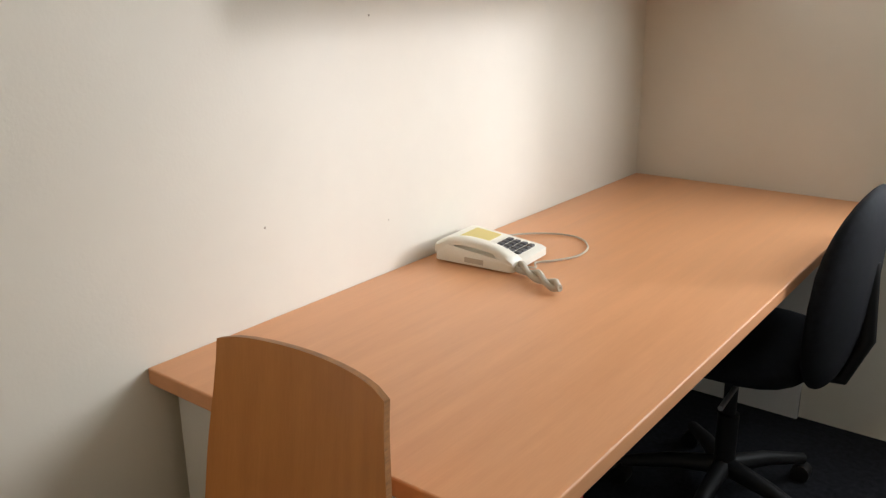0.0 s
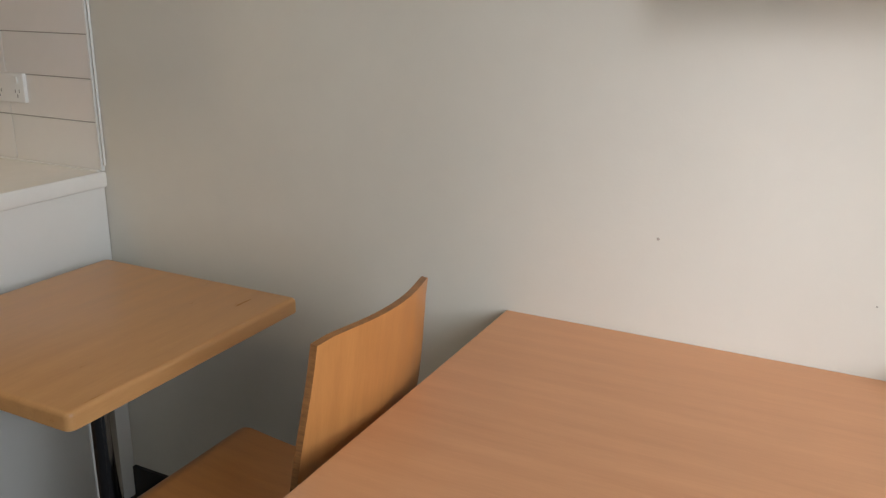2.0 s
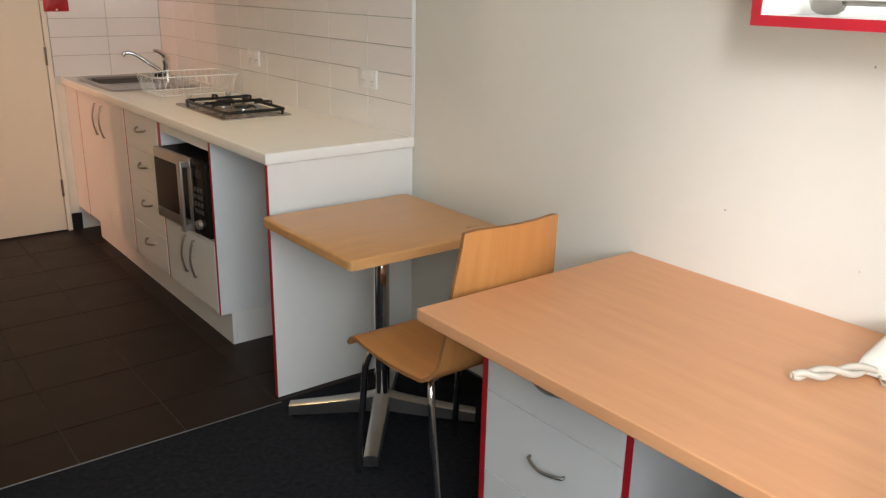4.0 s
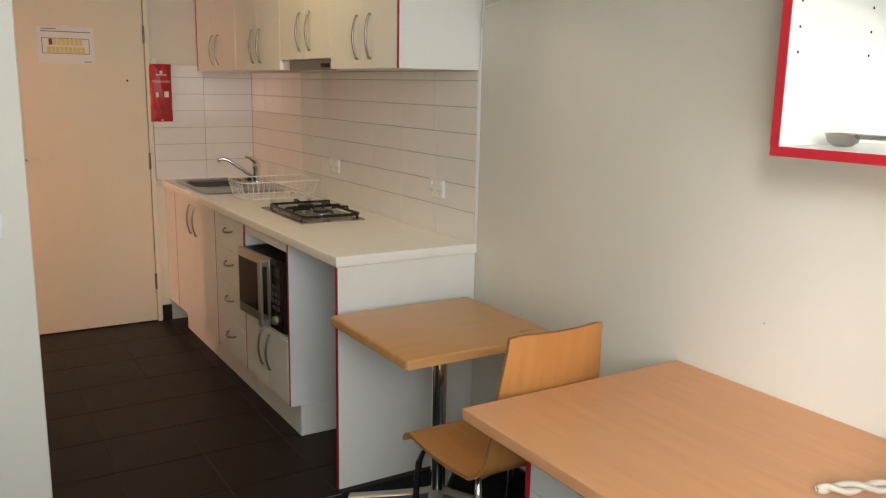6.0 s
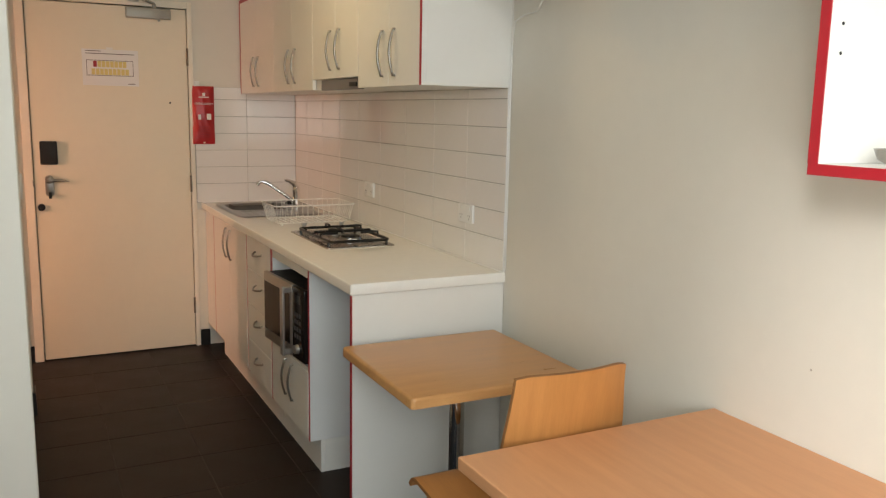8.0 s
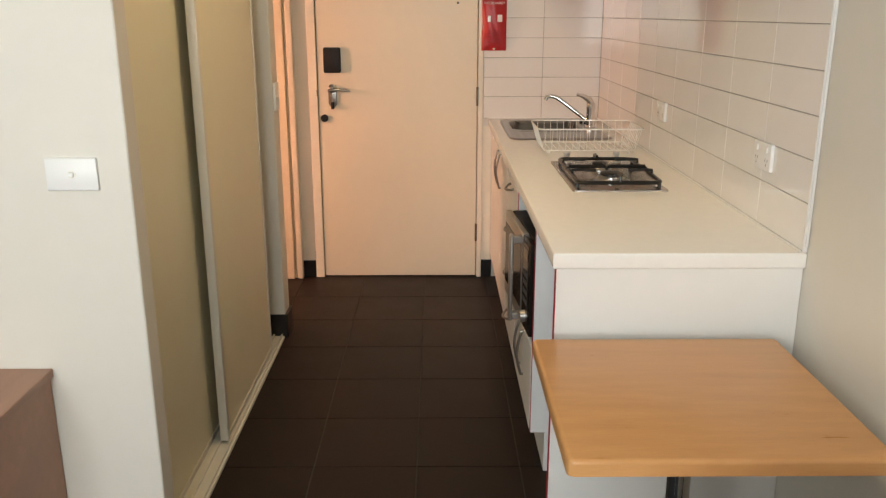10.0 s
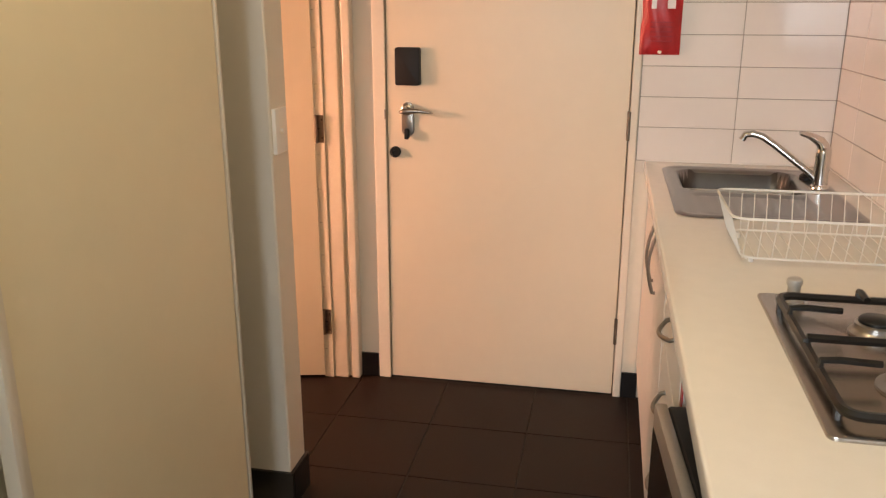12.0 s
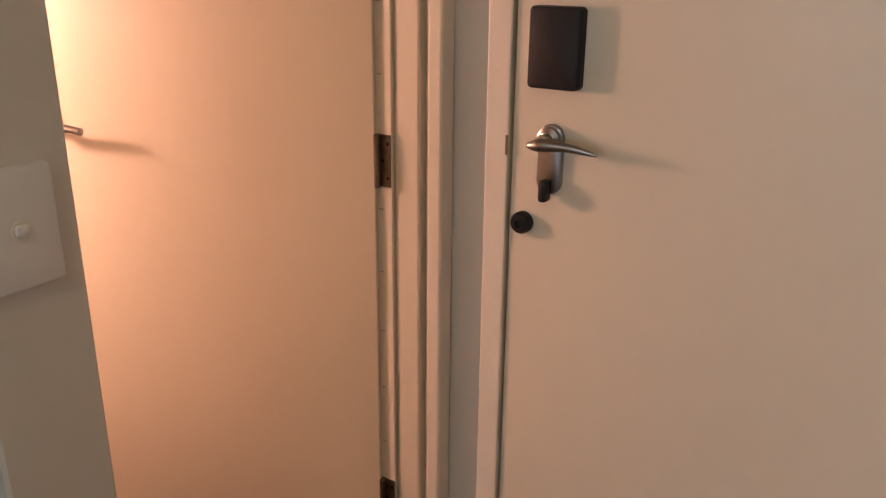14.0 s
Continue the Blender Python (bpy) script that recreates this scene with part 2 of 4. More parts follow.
# window wall
bm = box(WX1, YW - 0.2, 0, 0, YW, CEIL)
box(XL, YW - 0.2, 0, WX0, YW, CEIL, bm=bm)
box(WX0, YW - 0.2, 0, WX1, YW, WZ0, bm=bm)
box(WX0, YW - 0.2, WZ1, WX1, YW, CEIL, bm=bm)
setting("wall_window", bm, WALL, "cream painted wall round the window")
# Unseen wall; its distance is chosen to weaken light bounced into the room.
setting("wall_left", box(XL - T, YW - 0.2, 0, XL, 0.0, CEIL), WALL, "unseen plain cream wall closing the living area, set far out to cut bounced light")
NY = -0.043     # face of the short wall with the light switch
setting("wall_wardrobe_front", box(XL, NY, 0, -1.572, 0.03, CEIL, 0.003, 1), WALL, "white painted wall end with a light switch")
setting("wall_wardrobe_back", box(-2.26, 0.03, 0, -2.2, 1.70, CEIL), WALL, "plain back wall of the wardrobe")
setting("wall_nib", box(-3.4, 1.70, 0, -1.584, 1.818, CEIL, 0.004, 1), WALL, "grey-white painted nib wall between wardrobe and bathroom")
setting("wall_wardrobe_head", box(-1.72, 0.03, 2.33, -1.584, 1.70, CEIL), WALL, "painted bulkhead above the sliding wardrobe doors")
setting("wall_bath_head", box(-1.78, 1.818, 2.07, -1.645, YD, CEIL), WALL, "painted wall above the bathroom door")
setting("wall_bath_side", box(-3.4, YD + 0.10, 0, -1.72, YD + 0.16, CEIL), WALL, "plain white bathroom wall")
setting("wall_bath_far", box(-3.46, 1.70, 0, -3.4, YD + 0.16, CEIL), WALL, "plain white bathroom wall")
setting("ceiling", box(XL, YW, CEIL, 0.0, YD + 0.2, CEIL + 0.1), CEILM, "plain white painted ceiling")
setting("floor_carpet", box(XL, YW, -0.05, 0, -0.035, 0.0), CARPET, "charcoal short pile carpet", category="floor")
floor = setting("floor_tiled", box(-3.4, -0.035, -0.05, 0, YD + 0.2, -0.003), FGROUT, "dark brown floor tiles with pale grout", category="floor")
setting("floor_strip", box(-1.572, -0.037, -0.01, -0.6, -0.032, 0.002, 0.001, 1), SILVER, "thin metal strip between tiles and carpet", category="trim")

# window: frame, panes and sill
win = thing("window_1", ((WX0 + WX1) / 2, YW - 0.1, WZ0), "wide aluminium framed window with clear panes", "window", kind="structure")
for x in (WX0 + 0.025, (WX0 + WX1) / 2, WX1 - 0.025):
    part("mullion", box(x - 0.024, YW - 0.18, WZ0 + 0.05, x + 0.024, YW - 0.13, WZ1 - 0.05, 0.004, 1), WFRAME, win)
for z in (WZ0 + 0.025, WZ1 - 0.025):
    part("rail", box(WX0 + 0.002, YW - 0.18, z - 0.024, WX1 - 0.002, YW - 0.13, z + 0.024, 0.004, 1), WFRAME, win)
part("window_sill", box(WX0 + 0.002, YW - 0.12, WZ0 + 0.001, WX1 - 0.002, YW + 0.03, WZ0 + 0.022, 0.004, 1), TRIM, win)
GLASS = bpy.data.materials.new("clear_glass")
GLASS.use_nodes = True
gp = GLASS.node_tree.nodes["Principled BSDF"]
gp.inputs["Transmission Weight"].default_value, gp.inputs["Roughness"].default_value, gp.inputs["IOR"].default_value = 1.0, 0.0, 1.45
for x0, x1 in ((WX0 + 0.05, (WX0 + WX1) / 2 - 0.025), ((WX0 + WX1) / 2 + 0.025, WX1 - 0.05)):
    g = part("pane", box(x0, YW - 0.158, WZ0 + 0.05, x1, YW - 0.152, WZ1 - 0.05), GLASS, win)
    g.visible_shadow = False

# ---- entry door ----
dx0, dx1 = -1.519, -0.664
door = thing("door_1", (-1.104, YD, 0), "closed cream painted entry door with notice and lock", "door", kind="structure")
part("door_leaf", box(dx0 + 0.0014, YD - 0.004, 0.008, dx1 - 0.0014, YD + 0.036, 2.040, 0.002, 1), DOORM, door)
# Sheet behind the leaf; its dark colour stands in for shade in the gap.
part("gap_backing", box(dx0, YD + 0.037, 0.0, dx1, YD + 0.05, 2.045), GAPDARK, door, "dark sheet behind the leaf, gap shade in its colour")
part("frame_jamb", box(-1.568, YD - 0.012, 0, -1.522, YD + 0.06, 2.085, 0.003, 2), TRIM, door)
part("frame_jamb", box(-0.661, YD - 0.012, 0, -0.634, YD + 0.06, 2.085, 0.003, 2), TRIM, door)
part("frame_head", box(-1.522, YD - 0.0115, 2.045, -0.661, YD + 0.06, 2.085, 0.003, 2), TRIM, door)
for z in (0.262, 1.018, 1.77):
    h = lathe([(0.0055, -0.05), (0.0065, -0.049), (0.0065, 0.049), (0.0055, 0.05)], (dx1, YD - 0.009, z), n=12)
    part("hinge", h, BRASS, door, "small steel butt hinge", 40)
# lever set
pl = part("lock_plate", plate(rounded(-1.464, 0.962, -1.418, 1.083, 0.0228, 8), on_door(YD - 0.004), 0.010, 0.003), NICKEL, door, "oval satin steel lock plate", 40)
part("rose", lathe([(0.021, 0), (0.021, -0.012), (0.012, -0.016), (0.012, -0.04), (0.003, -0.042)], (-1.441, YD - 0.012, 1.058), 'y'), NICKEL, pl, "", 40)
part("lever", tube(arc((-1.462, YD - 0.055, 1.052), (-1.340, YD - 0.050, 1.049), (0, 0, 0.006), 12), 0.008,
                   radii=[0.004, 0.009, 0.011, 0.011, 0.010, 0.009, 0.008, 0.0075, 0.007, 0.006, 0.005, 0.004, 0.002]), NICKEL, pl, "curved steel lever handle", 60)
part("thumb_turn", box(-1.449, YD - 0.038, 0.952, -1.433, YD - 0.014, 0.990, 0.005, 2), BLACK, pl, "black thumb turn", 40)
part("door_stop", lathe([(0.020, 0.0), (0.020, -0.012), (0.017, -0.018), (0.008, -0.019), (0.007, -0.015), (0.002, -0.015)], (-1.489, YD - 0.004, 0.902), 'y'), BLACK, door, "round black rubber bolt knob", 40)
part("lock_reader", plate(rounded(-1.482, 1.143, -1.392, 1.274, 0.008, 4), on_door(YD - 0.004), 0.026, 0.004), BLACK, door, "black electronic lock housing", 40)
part("strike", box(-1.5265, YD - 0.0135, 1.02, -1.5222, YD - 0.0118, 1.055), BRASS, door, "worn metal strike plate")
# closer
cl = part("door_closer", box(-1.0, YD - 0.052, 1.975, -0.755, YD - 0.004, 2.035, 0.006, 2), CLOSERM, door, "silver grey overhead door closer", 40)
arm = tube([(-0.845, YD - 0.03, 2.036), (-0.845, YD - 0.03, 2.060)], 0.011, 10)
tube([(-0.845, YD - 0.03, 2.060), (-0.905, YD - 0.10, 2.072)], 0.0085, 8, arm)
part("closer_arm", arm, CLOSERM, cl, "folded steel closer arm", 40)
arm = tube([(-0.905, YD - 0.10, 2.086), (-0.950, YD - 0.014, 2.078)], 0.0085, 8)
lathe([(0.013, -0.022), (0.013, 0.010), (0.005, 0.012)], (-0.905, YD - 0.10, 2.086), n=12, bm=arm)
part("closer_link", arm, CLOSERM, cl, "", 40)
part("closer_bracket", box(-0.985, YD - 0.018, 2.066, -0.925, YD - 0.012, 2.084, 0.001, 1), CLOSERM, cl)
part("closer_screw", lathe([(0.008, 0), (0.008, -0.012), (0.004, -0.014)], (-0.82, YD - 0.03, 1.976)), CLOSERM, cl)
part("peephole", lathe([(0.006, 0), (0.005, -0.003), (0.002, -0.003)], (-0.77, YD - 0.004, 1.50), 'y', 12), GAPDARK, door)

# notice on the door
pa = thing("door_notice", (-1.095, YD - 0.005, 1.58), "white printed floor plan notice taped to the door", "notice")
PX0, PX1, PZ0, PZ1 = -1.240, -0.940, 1.590, 1.792
part("sheet", box(PX0, YD - 0.0062, PZ0, PX1, YD - 0.0052, PZ1), PAPER, pa)
part("tape", box(-1.11, YD - 0.0068, PZ1 - 0.012, -1.075, YD - 0.0064, PZ1 + 0.012), WPLAST, pa)
part("heading_bar", box(PX0 + 0.02, YD - 0.0068, PZ1 - 0.026, PX1 - 0.02, YD - 0.0064, PZ1 - 0.022), INK, pa)
part("heading_bar", box(PX0 + 0.02, YD - 0.0068, PZ1 - 0.012, PX0 + 0.10, YD - 0.0064, PZ1 - 0.008), INK, pa)
part("footer_bar", box(PX1 - 0.06, YD - 0.0068, PZ0 + 0.010, PX1 - 0.02, YD - 0.0064, PZ0 + 0.014), INK, pa)
part("plan_outline", box(PX0 + 0.022, YD - 0.0067, PZ0 + 0.055, PX1 - 0.028, YD - 0.0063, PZ0 + 0.142), INK, pa)
part("plan_ground", box(PX0 + 0.025, YD - 0.0070, PZ0 + 0.058, PX1 - 0.031, YD - 0.0066, PZ0 + 0.139), PAPER, pa)
for row in range(2):
    for k in range(9):
        if row == 1 and k == 8:
            continue
        x = PX0 + 0.048 + k * 0.0225 + (0.010 if row else 0)
        z = PZ0 + 0.060 + row * 0.043
        part("room_cell", box(x, YD - 0.0074, z, x + 0.019, YD - 0.0070, z + 0.034), REDINK if (row and k == 0) else YELLOW, pa)

# fire blanket
fb = thing("fire_blanket", (-0.578, YD, 1.25), "red vinyl fire blanket pouch hanging on the wall", "fire blanket")
b = bmesh.new()
nu, nv = 10, 22
front = []
for j in range(nv + 1):
    v = j / nv
    row = []
    for i in range(nu + 1):
        u = i / nu
        wx = 0.130 - 0.010 * math.sin(v * math.pi)
        x = -0.581 + (u - 0.5) * wx + 0.003 * math.sin(9 * v)
        d = 0.010 + 0.022 * (math.sin(math.pi * min(1, max(0, u))) ** 0.6) * (math.sin(math.pi * v) ** 0.4) + 0.003 * math.sin(14 * u + 11 * v)
        row.append(b.verts.new((x, YD - 0.004 - d, 1.258 + v * 0.345)))
    front.append(row)
for j in range(nv):
    for i in range(nu):
        b.faces.new((front[j][i], front[j][i + 1], front[j + 1][i + 1], front[j + 1][i]))
back = [b.verts.new((v.co.x, YD - 0.010, v.co.z)) for v in [front[0][0], front[0][nu], front[nv][nu], front[nv][0]]]
b.faces.new(back)
b.faces.new([*front[0], back[1], back[0]])
b.faces.new([*front[nv][::-1], back[3], back[2]])
b.faces.new([front[j][0] for j in range(nv, -1, -1)] + [back[0], back[3]])
b.faces.new([front[j][nu] for j in range(nv + 1)] + [back[2], back[1]])
part("pouch", b, REDFAB, fb, "", 50)
words("lettering", "FIRE BLANKET", 0.017, pose(-0.581, YD - 0.040, 1.498, 90, 0, 0), PAPER, fb, "white lettering")
part("print_bar", box(-0.61, YD - 0.040, 1.535, -0.55, YD - 0.0385, 1.541), PAPER, fb)
part("print_mark", box(-0.588, YD - 0.040, 1.545, -0.572, YD - 0.0375, 1.563), PAPER, fb)
part("print_icon", box(-0.615, YD - 0.040, 1.405, -0.600, YD - 0.0365, 1.435), PAPER, fb)
part("print_icon", box(-0.565, YD - 0.041, 1.405, -0.540, YD - 0.0365, 1.440), PAPER, fb)
for z in (1.30, 1.315, 1.33, 1.345, 1.36):
    part("print_line", box(-0.615, YD - 0.0395, z, -0.545, YD - 0.0345, z + 0.004), REDINK, fb)
part("hanging_tab", box(-0.63, YD - 0.016, 1.598, -0.60, YD - 0.001, 1.632, 0.002, 1), WPLAST, fb)
part("bottom_stud", lathe([(0.007, 0), (0.006, -0.003), (0.003, -0.004)], (-0.58, YD - 0.022, 1.268), 'y', 12), CREAM, fb)

# black skirting pieces
for name, args in (("baseboard_1", (-1.663, YD - 0.010, 0, -1.571, YD, 0.097)), ("baseboard_2", (-0.633, YD - 0.010, 0, -0.575, YD, 0.100)),
                   ("baseboard_3", (-1.584, 1.702, 0, -1.573, 1.822, 0.112)), ("baseboard_4", (-1.72, 1.689, 0, -1.573, 1.700, 0.112))):
    setting(name, box(*args, 0.001, 1), SKIRT, "black tile skirting at the wall foot", category="baseboard")
setting("baseboard_5", box(-0.012, -1.06, 0, 0, -0.001, 0.09, 0.001, 1), SKIRT, "black skirting below the wall", category="baseboard")
setting("baseboard_6", box(-0.62, YW, 0, -0.0, YW + 0.012, 0.09, 0.001, 1), SKIRT, "black skirting below the wall", category="baseboard")

# ---- bathroom door ----
bd = thing("door_2", (-1.776, 2.552, 0), "cream bathroom door standing open in warm light", "door", kind="structure")
leaf_m = Matrix.Translation((-1.776, 2.552, 0)) @ Matrix.Rotation(radians(14), 4, 'Z')
bm = box(-0.82, -0.0, 0.012, 0, 0.036, 2.03, 0.0015, 1)
bmesh.ops.transform(bm, matrix=leaf_m, verts=bm.verts)
part("door_leaf", bm, DOORM, bd)
for z in (0.235, 0.985, 1.75):
    bm = box(0.0005, 0.002, z - 0.05, 0.004, 0.034, z + 0.05)
    lathe([(0.006, -0.05), (0.006, 0.05)], (0.006, -0.004, z), n=10, bm=bm)
    bmesh.ops.transform(bm, matrix=leaf_m, verts=bm.verts)
    part("hinge", bm, BRASS, bd, "dark steel butt hinge")
bm = lathe([(0.024, 0), (0.024, -0.010), (0.010, -0.012), (0.010, -0.045)], (-0.755, 0, 1.0), 'y', 20)
tube(arc((-0.76, -0.050, 1.0), (-0.635, -0.046, 1.0), (0, 0, 0.006), 8), 0.008, bm=bm)
bmesh.ops.transform(bm, matrix=leaf_m, verts=bm.verts)
part("door_handle", bm, NICKEL, bd, "steel lever handle", 40)
part("frame_jamb", box(-1.782, 2.562, 0, -1.743, YD + 0.098, 2.07, 0.002, 1), TRIM, bd)
for z in (0.235, 0.985, 1.75):
    part("hinge_plate", box(-1.780, 2.5595, z - 0.05, -1.745, 2.5615, z + 0.05), BRASS, bd, "dark steel hinge plate")
    for k in (-0.033, 0.0, 0.033):
        part("screw", lathe([(0.0035, 0), (0.003, -0.001)], (-1.757 + (0.006 if k else -0.006), 2.5595, z + k), 'y', 8), GAPDARK, bd)
for k in range(15):
    part("nail_mark", box(-1.775, 2.5612, 0.12 + 0.128 * k, -1.765, 2.5617, 0.122 + 0.128 * k), CHIP, bd)
part("frame_stop", box(-1.742, 2.568, 0, -1.686, YD - 0.001, 2.07, 0.004, 2), TRIM, bd)
part("frame_groove", box(-1.6855, 2.590, 0, -1.6725, YD - 0.001, 2.07), TRIM, bd)
part("frame_architrave", box(-1.672, 2.572, 0, -1.640, YD - 0.001, 2.10, 0.005, 2), TRIM, bd)
part("frame_jamb", box(-1.76, 1.819, 0, -1.612, 1.834, 2.07, 0.002, 1), TRIM, bd)
part("frame_head", box(-1.782, 1.851, 2.05, -1.672, 2.56, 2.07, 0.002, 1), TRIM, bd)

# bathroom lamp
bl = thing("wall_lamp", (-2.95, 1.818, 1.24), "white wall lamp with warm light in bathroom", "wall lamp")
part("base", box(-3.17, 1.819, 1.15, -2.73, 1.862, 1.33, 0.012, 3), WPLAST, bl, "", 40)

# Made-up ceiling disc, never in view, to carry the entry fill.
el = thing("entry_fill_disc", (-0.95, 0.65, CEIL), "added round ceiling disc, out of view, above the entry fill light", "ceiling light")
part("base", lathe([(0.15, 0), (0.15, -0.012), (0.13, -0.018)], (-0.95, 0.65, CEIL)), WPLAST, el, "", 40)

# ---- wardrobe ----
wd = thing("sliding_wardrobe", (-1.64, 0.85, 0), "beige sliding wardrobe doors, one slid partly open", "wardrobe")
part("track", box(-1.715, 0.031, -0.003, -1.588, 1.688, 0.010, 0.002, 1), WFRAME, wd, "cream aluminium floor track")
for x in (-1.668, -1.636, -1.600):
    part("track_rib", box(x - 0.003, 0.032, 0.009, x + 0.003, 1.687, 0.020), WFRAME, wd)
part("head_track", box(-1.715, 0.031, 2.29, -1.588, 1.699, 2.329), WFRAME, wd)
for x, y0, y1 in ((-1.620, 0.690, 1.500), (-1.672, 0.034, 0.84)):
    d = part("door", box(x - 0.010, y0 + 0.02, 0.035, x + 0.008, y1 - 0.02, 2.28), WARD, wd, "beige board sliding door")
    part("stile", box(x - 0.014, y0, 0.020, x + 0.016, y0 + 0.028, 2.288, 0.005, 2), WFRAME, d, "cream aluminium stile", 40)
    part("stile", box(x - 0.012, y1 - 0.012, 0.020, x + 0.012, y1, 2.288, 0.003, 2), WFRAME, d, "cream aluminium stile", 40)
    part("rail", box(x - 0.009, y0 + 0.028, 0.020, x + 0.0105, y1 - 0.013, 0.036), WFRAME, d)

# switches
def switch(name, place, u, v, w, h, label):
    s = thing(name, place(u, v, 0), label, "light switch")
    part("plate", plate(rounded(u - w / 2, v - h / 2, u + w / 2, v + h / 2, 0.003, 2), place, 0.010, 0.0025), WPLAST, s, "", 40)
    c = bmesh.new()
    plate([(u + 0.0095 * math.cos(a * math.pi / 9), v + 0.0095 * math.sin(a * math.pi / 9)) for a in range(18)], place, 0.0112, bm=c)
    part("dolly_ring", c, CREAM, s)
    part("dolly", plate(rounded(u - 0.0065, v - 0.0055, u + 0.0065, v + 0.0055, 0.003, 3), place, 0.0155, 0.002), WPLAST, s, "", 40)
    return s


switch("light_switch", on_door(NY), -1.700, 1.100, 0.116, 0.074, "white horizontal rocker light switch on wall end")
switch("light_switch", lambda u, v, w: Vector((-1.584 + w, u, v)), 1.752, 1.100, 0.078, 0.118, "white upright rocker light switch on nib wall")
ic = thing("wall_control", (-1.69, NY, 1.72), "white wall control box high on the wall end", "wall control")
part("body", box(-1.745, NY - 0.030, 1.720, -1.640, NY, 1.885, 0.006, 2), WPLAST, ic, "", 40)
part("cover", box(-1.735, NY - 0.036, 1.740, -1.655, NY - 0.030, 1.870, 0.003, 1), CREAM, ic)
part("knob", lathe([(0.010, 0), (0.009, -0.010), (0.002, -0.011)], (-1.665, NY - 0.036, 1.83), 'y', 14), KEYPAD, ic, "", 40)

# brown bedside cabinet against the switch wall
bc = thing("bedside_cabinet", (-2.05, -0.28, 0), "brown wood-grain laminate bedside cabinet against the wall", "cabinet")
part("top", box(-2.32, -0.50, 0.604, -1.806, NY - 0.002, 0.626, 0.002, 1), BROWN, bc)
part("side_panel", box(-1.832, -0.485, 0, -1.814, NY - 0.004, 0.604, 0.001, 1), BROWN, bc)
part("side_panel", box(-2.312, -0.485, 0, -2.294, NY - 0.004, 0.604, 0.001, 1), BROWN, bc)
part("back_panel", box(-2.294, NY - 0.020, 0.05, -1.832, NY - 0.006, 0.604), BROWN, bc)
part("drawer_front", box(-2.290, -0.500, 0.33, -1.836, -0.482, 0.598, 0.002, 1), BROWN, bc)
part("drawer_front", box(-2.290, -0.500, 0.055, -1.836, -0.482, 0.324, 0.002, 1), BROWN, bc)


# ---- kitchen ----
def bow_handle(name, p0, p1, out, parent, r=0.0050):
    """A bowed bar handle between two fixing points."""
    p0, p1, out = Vector(p0), Vector(p1), Vector(out)
    pts = [p0] + [p0.lerp(p1, i / 12) + out * (0.35 + 0.65 * math.sin(math.pi * i / 12)) for i in range(13)] + [p1]
    return part(name, tube(pts, r, 8), NICKEL, parent, "bowed satin nickel handle", 60)


FX = -0.582     # cabinet fronts
Y_MW, Y_DR, Y_SK = 0.525, 1.088, 1.550
Y_SE = 2.38


def carcass(name, y0, y1, label, shelf_z=None):
    c = thing(name, (-0.29, (y0 + y1) / 2, 0), label, "cabinet", "kitchen base cabinets")
    for y in (y0, y1 - 0.016):
        part("side_panel", box(FX + 0.0022, y + 0.0005, 0.14, -0.004, y + 0.0155, 0.858), PANEL, c)
        part("edge_band", box(FX + 0.0005, y + 0.0005, 0.14, FX + 0.002, y + 0.0155, 0.858), RED, c, "red edge strip")
    part("bottom", box(FX + 0.019, y0 + 0.0165, 0.14, -0.004, y1 - 0.0165, 0.156), PANEL, c)
    part("back", box(-0.016, y0 + 0.0165, 0.157, -0.004, y1 - 0.0165, 0.858), PANEL, c)
    part("plinth_return", box(-0.517, y0 + 0.001, 0.0, -0.004, y0 + 0.015, 0.139), LAM, c)
    part("plinth", box(-0.534, y0 + 0.001, 0.0, -0.518, y1 - 0.001, 0.139), LAM, c, "white kickboard")
    return c


sink_cab = carcass("sink_cabinet", Y_SK, Y_SE, "white two-door cabinet with red edges below the sink")
for y0, y1, hy in ((Y_SK + 0.018, (Y_SK + Y_SE) / 2 - 0.0015, -0.055), ((Y_SK + Y_SE) / 2 + 0.0015, Y_SE - 0.016, 0.055)):
    d = part("door", box(FX - 0.001, y0, 0.144, FX + 0.017, y1, 0.852, 0.0012, 1), LAM, sink_cab)
    yy = (Y_SK + Y_SE) / 2 + hy
    bow_handle("handle", (FX - 0.001, yy, 0.66), (FX - 0.001, yy, 0.82), (-0.023, 0, 0), d)
part("filler", box(FX, Y_SE + 0.0005, 0.14, FX + 0.018, YD - 0.001, 0.858), LAM, sink_cab, "white filler strip")

drawers = carcass("drawer_cabinet", Y_DR, Y_SK, "white four-drawer cabinet with red edges and bow handles")
zs = (0.144, 0.318, 0.505, 0.685, 0.852)
for z0, z1 in zip(zs, zs[1:]):
    d = part("drawer", box(FX - 0.001, Y_DR + 0.018, z0 + 0.001, FX + 0.017, Y_SK - 0.002, z1 - 0.002, 0.0012, 1), LAM, drawers)
    zc = z1 - 0.06
    bow_handle("handle", (FX - 0.001, 1.255, zc), (FX - 0.001, 1.365, zc), (-0.028, 0, -0.010), d)

mwc = carcass("microwave_cabinet", Y_MW, Y_DR, "white cabinet with open microwave bay and two doors")
part("shelf", box(FX + 0.002, Y_MW + 0.0165, 0.430, -0.017, Y_DR - 0.0165, 0.446), LAM, mwc)
part("top_rail", box(FX + 0.002, Y_MW + 0.0165, 0.815, FX + 0.018, Y_DR - 0.0165, 0.857), LAM, mwc)
ym = (Y_MW + Y_DR) / 2
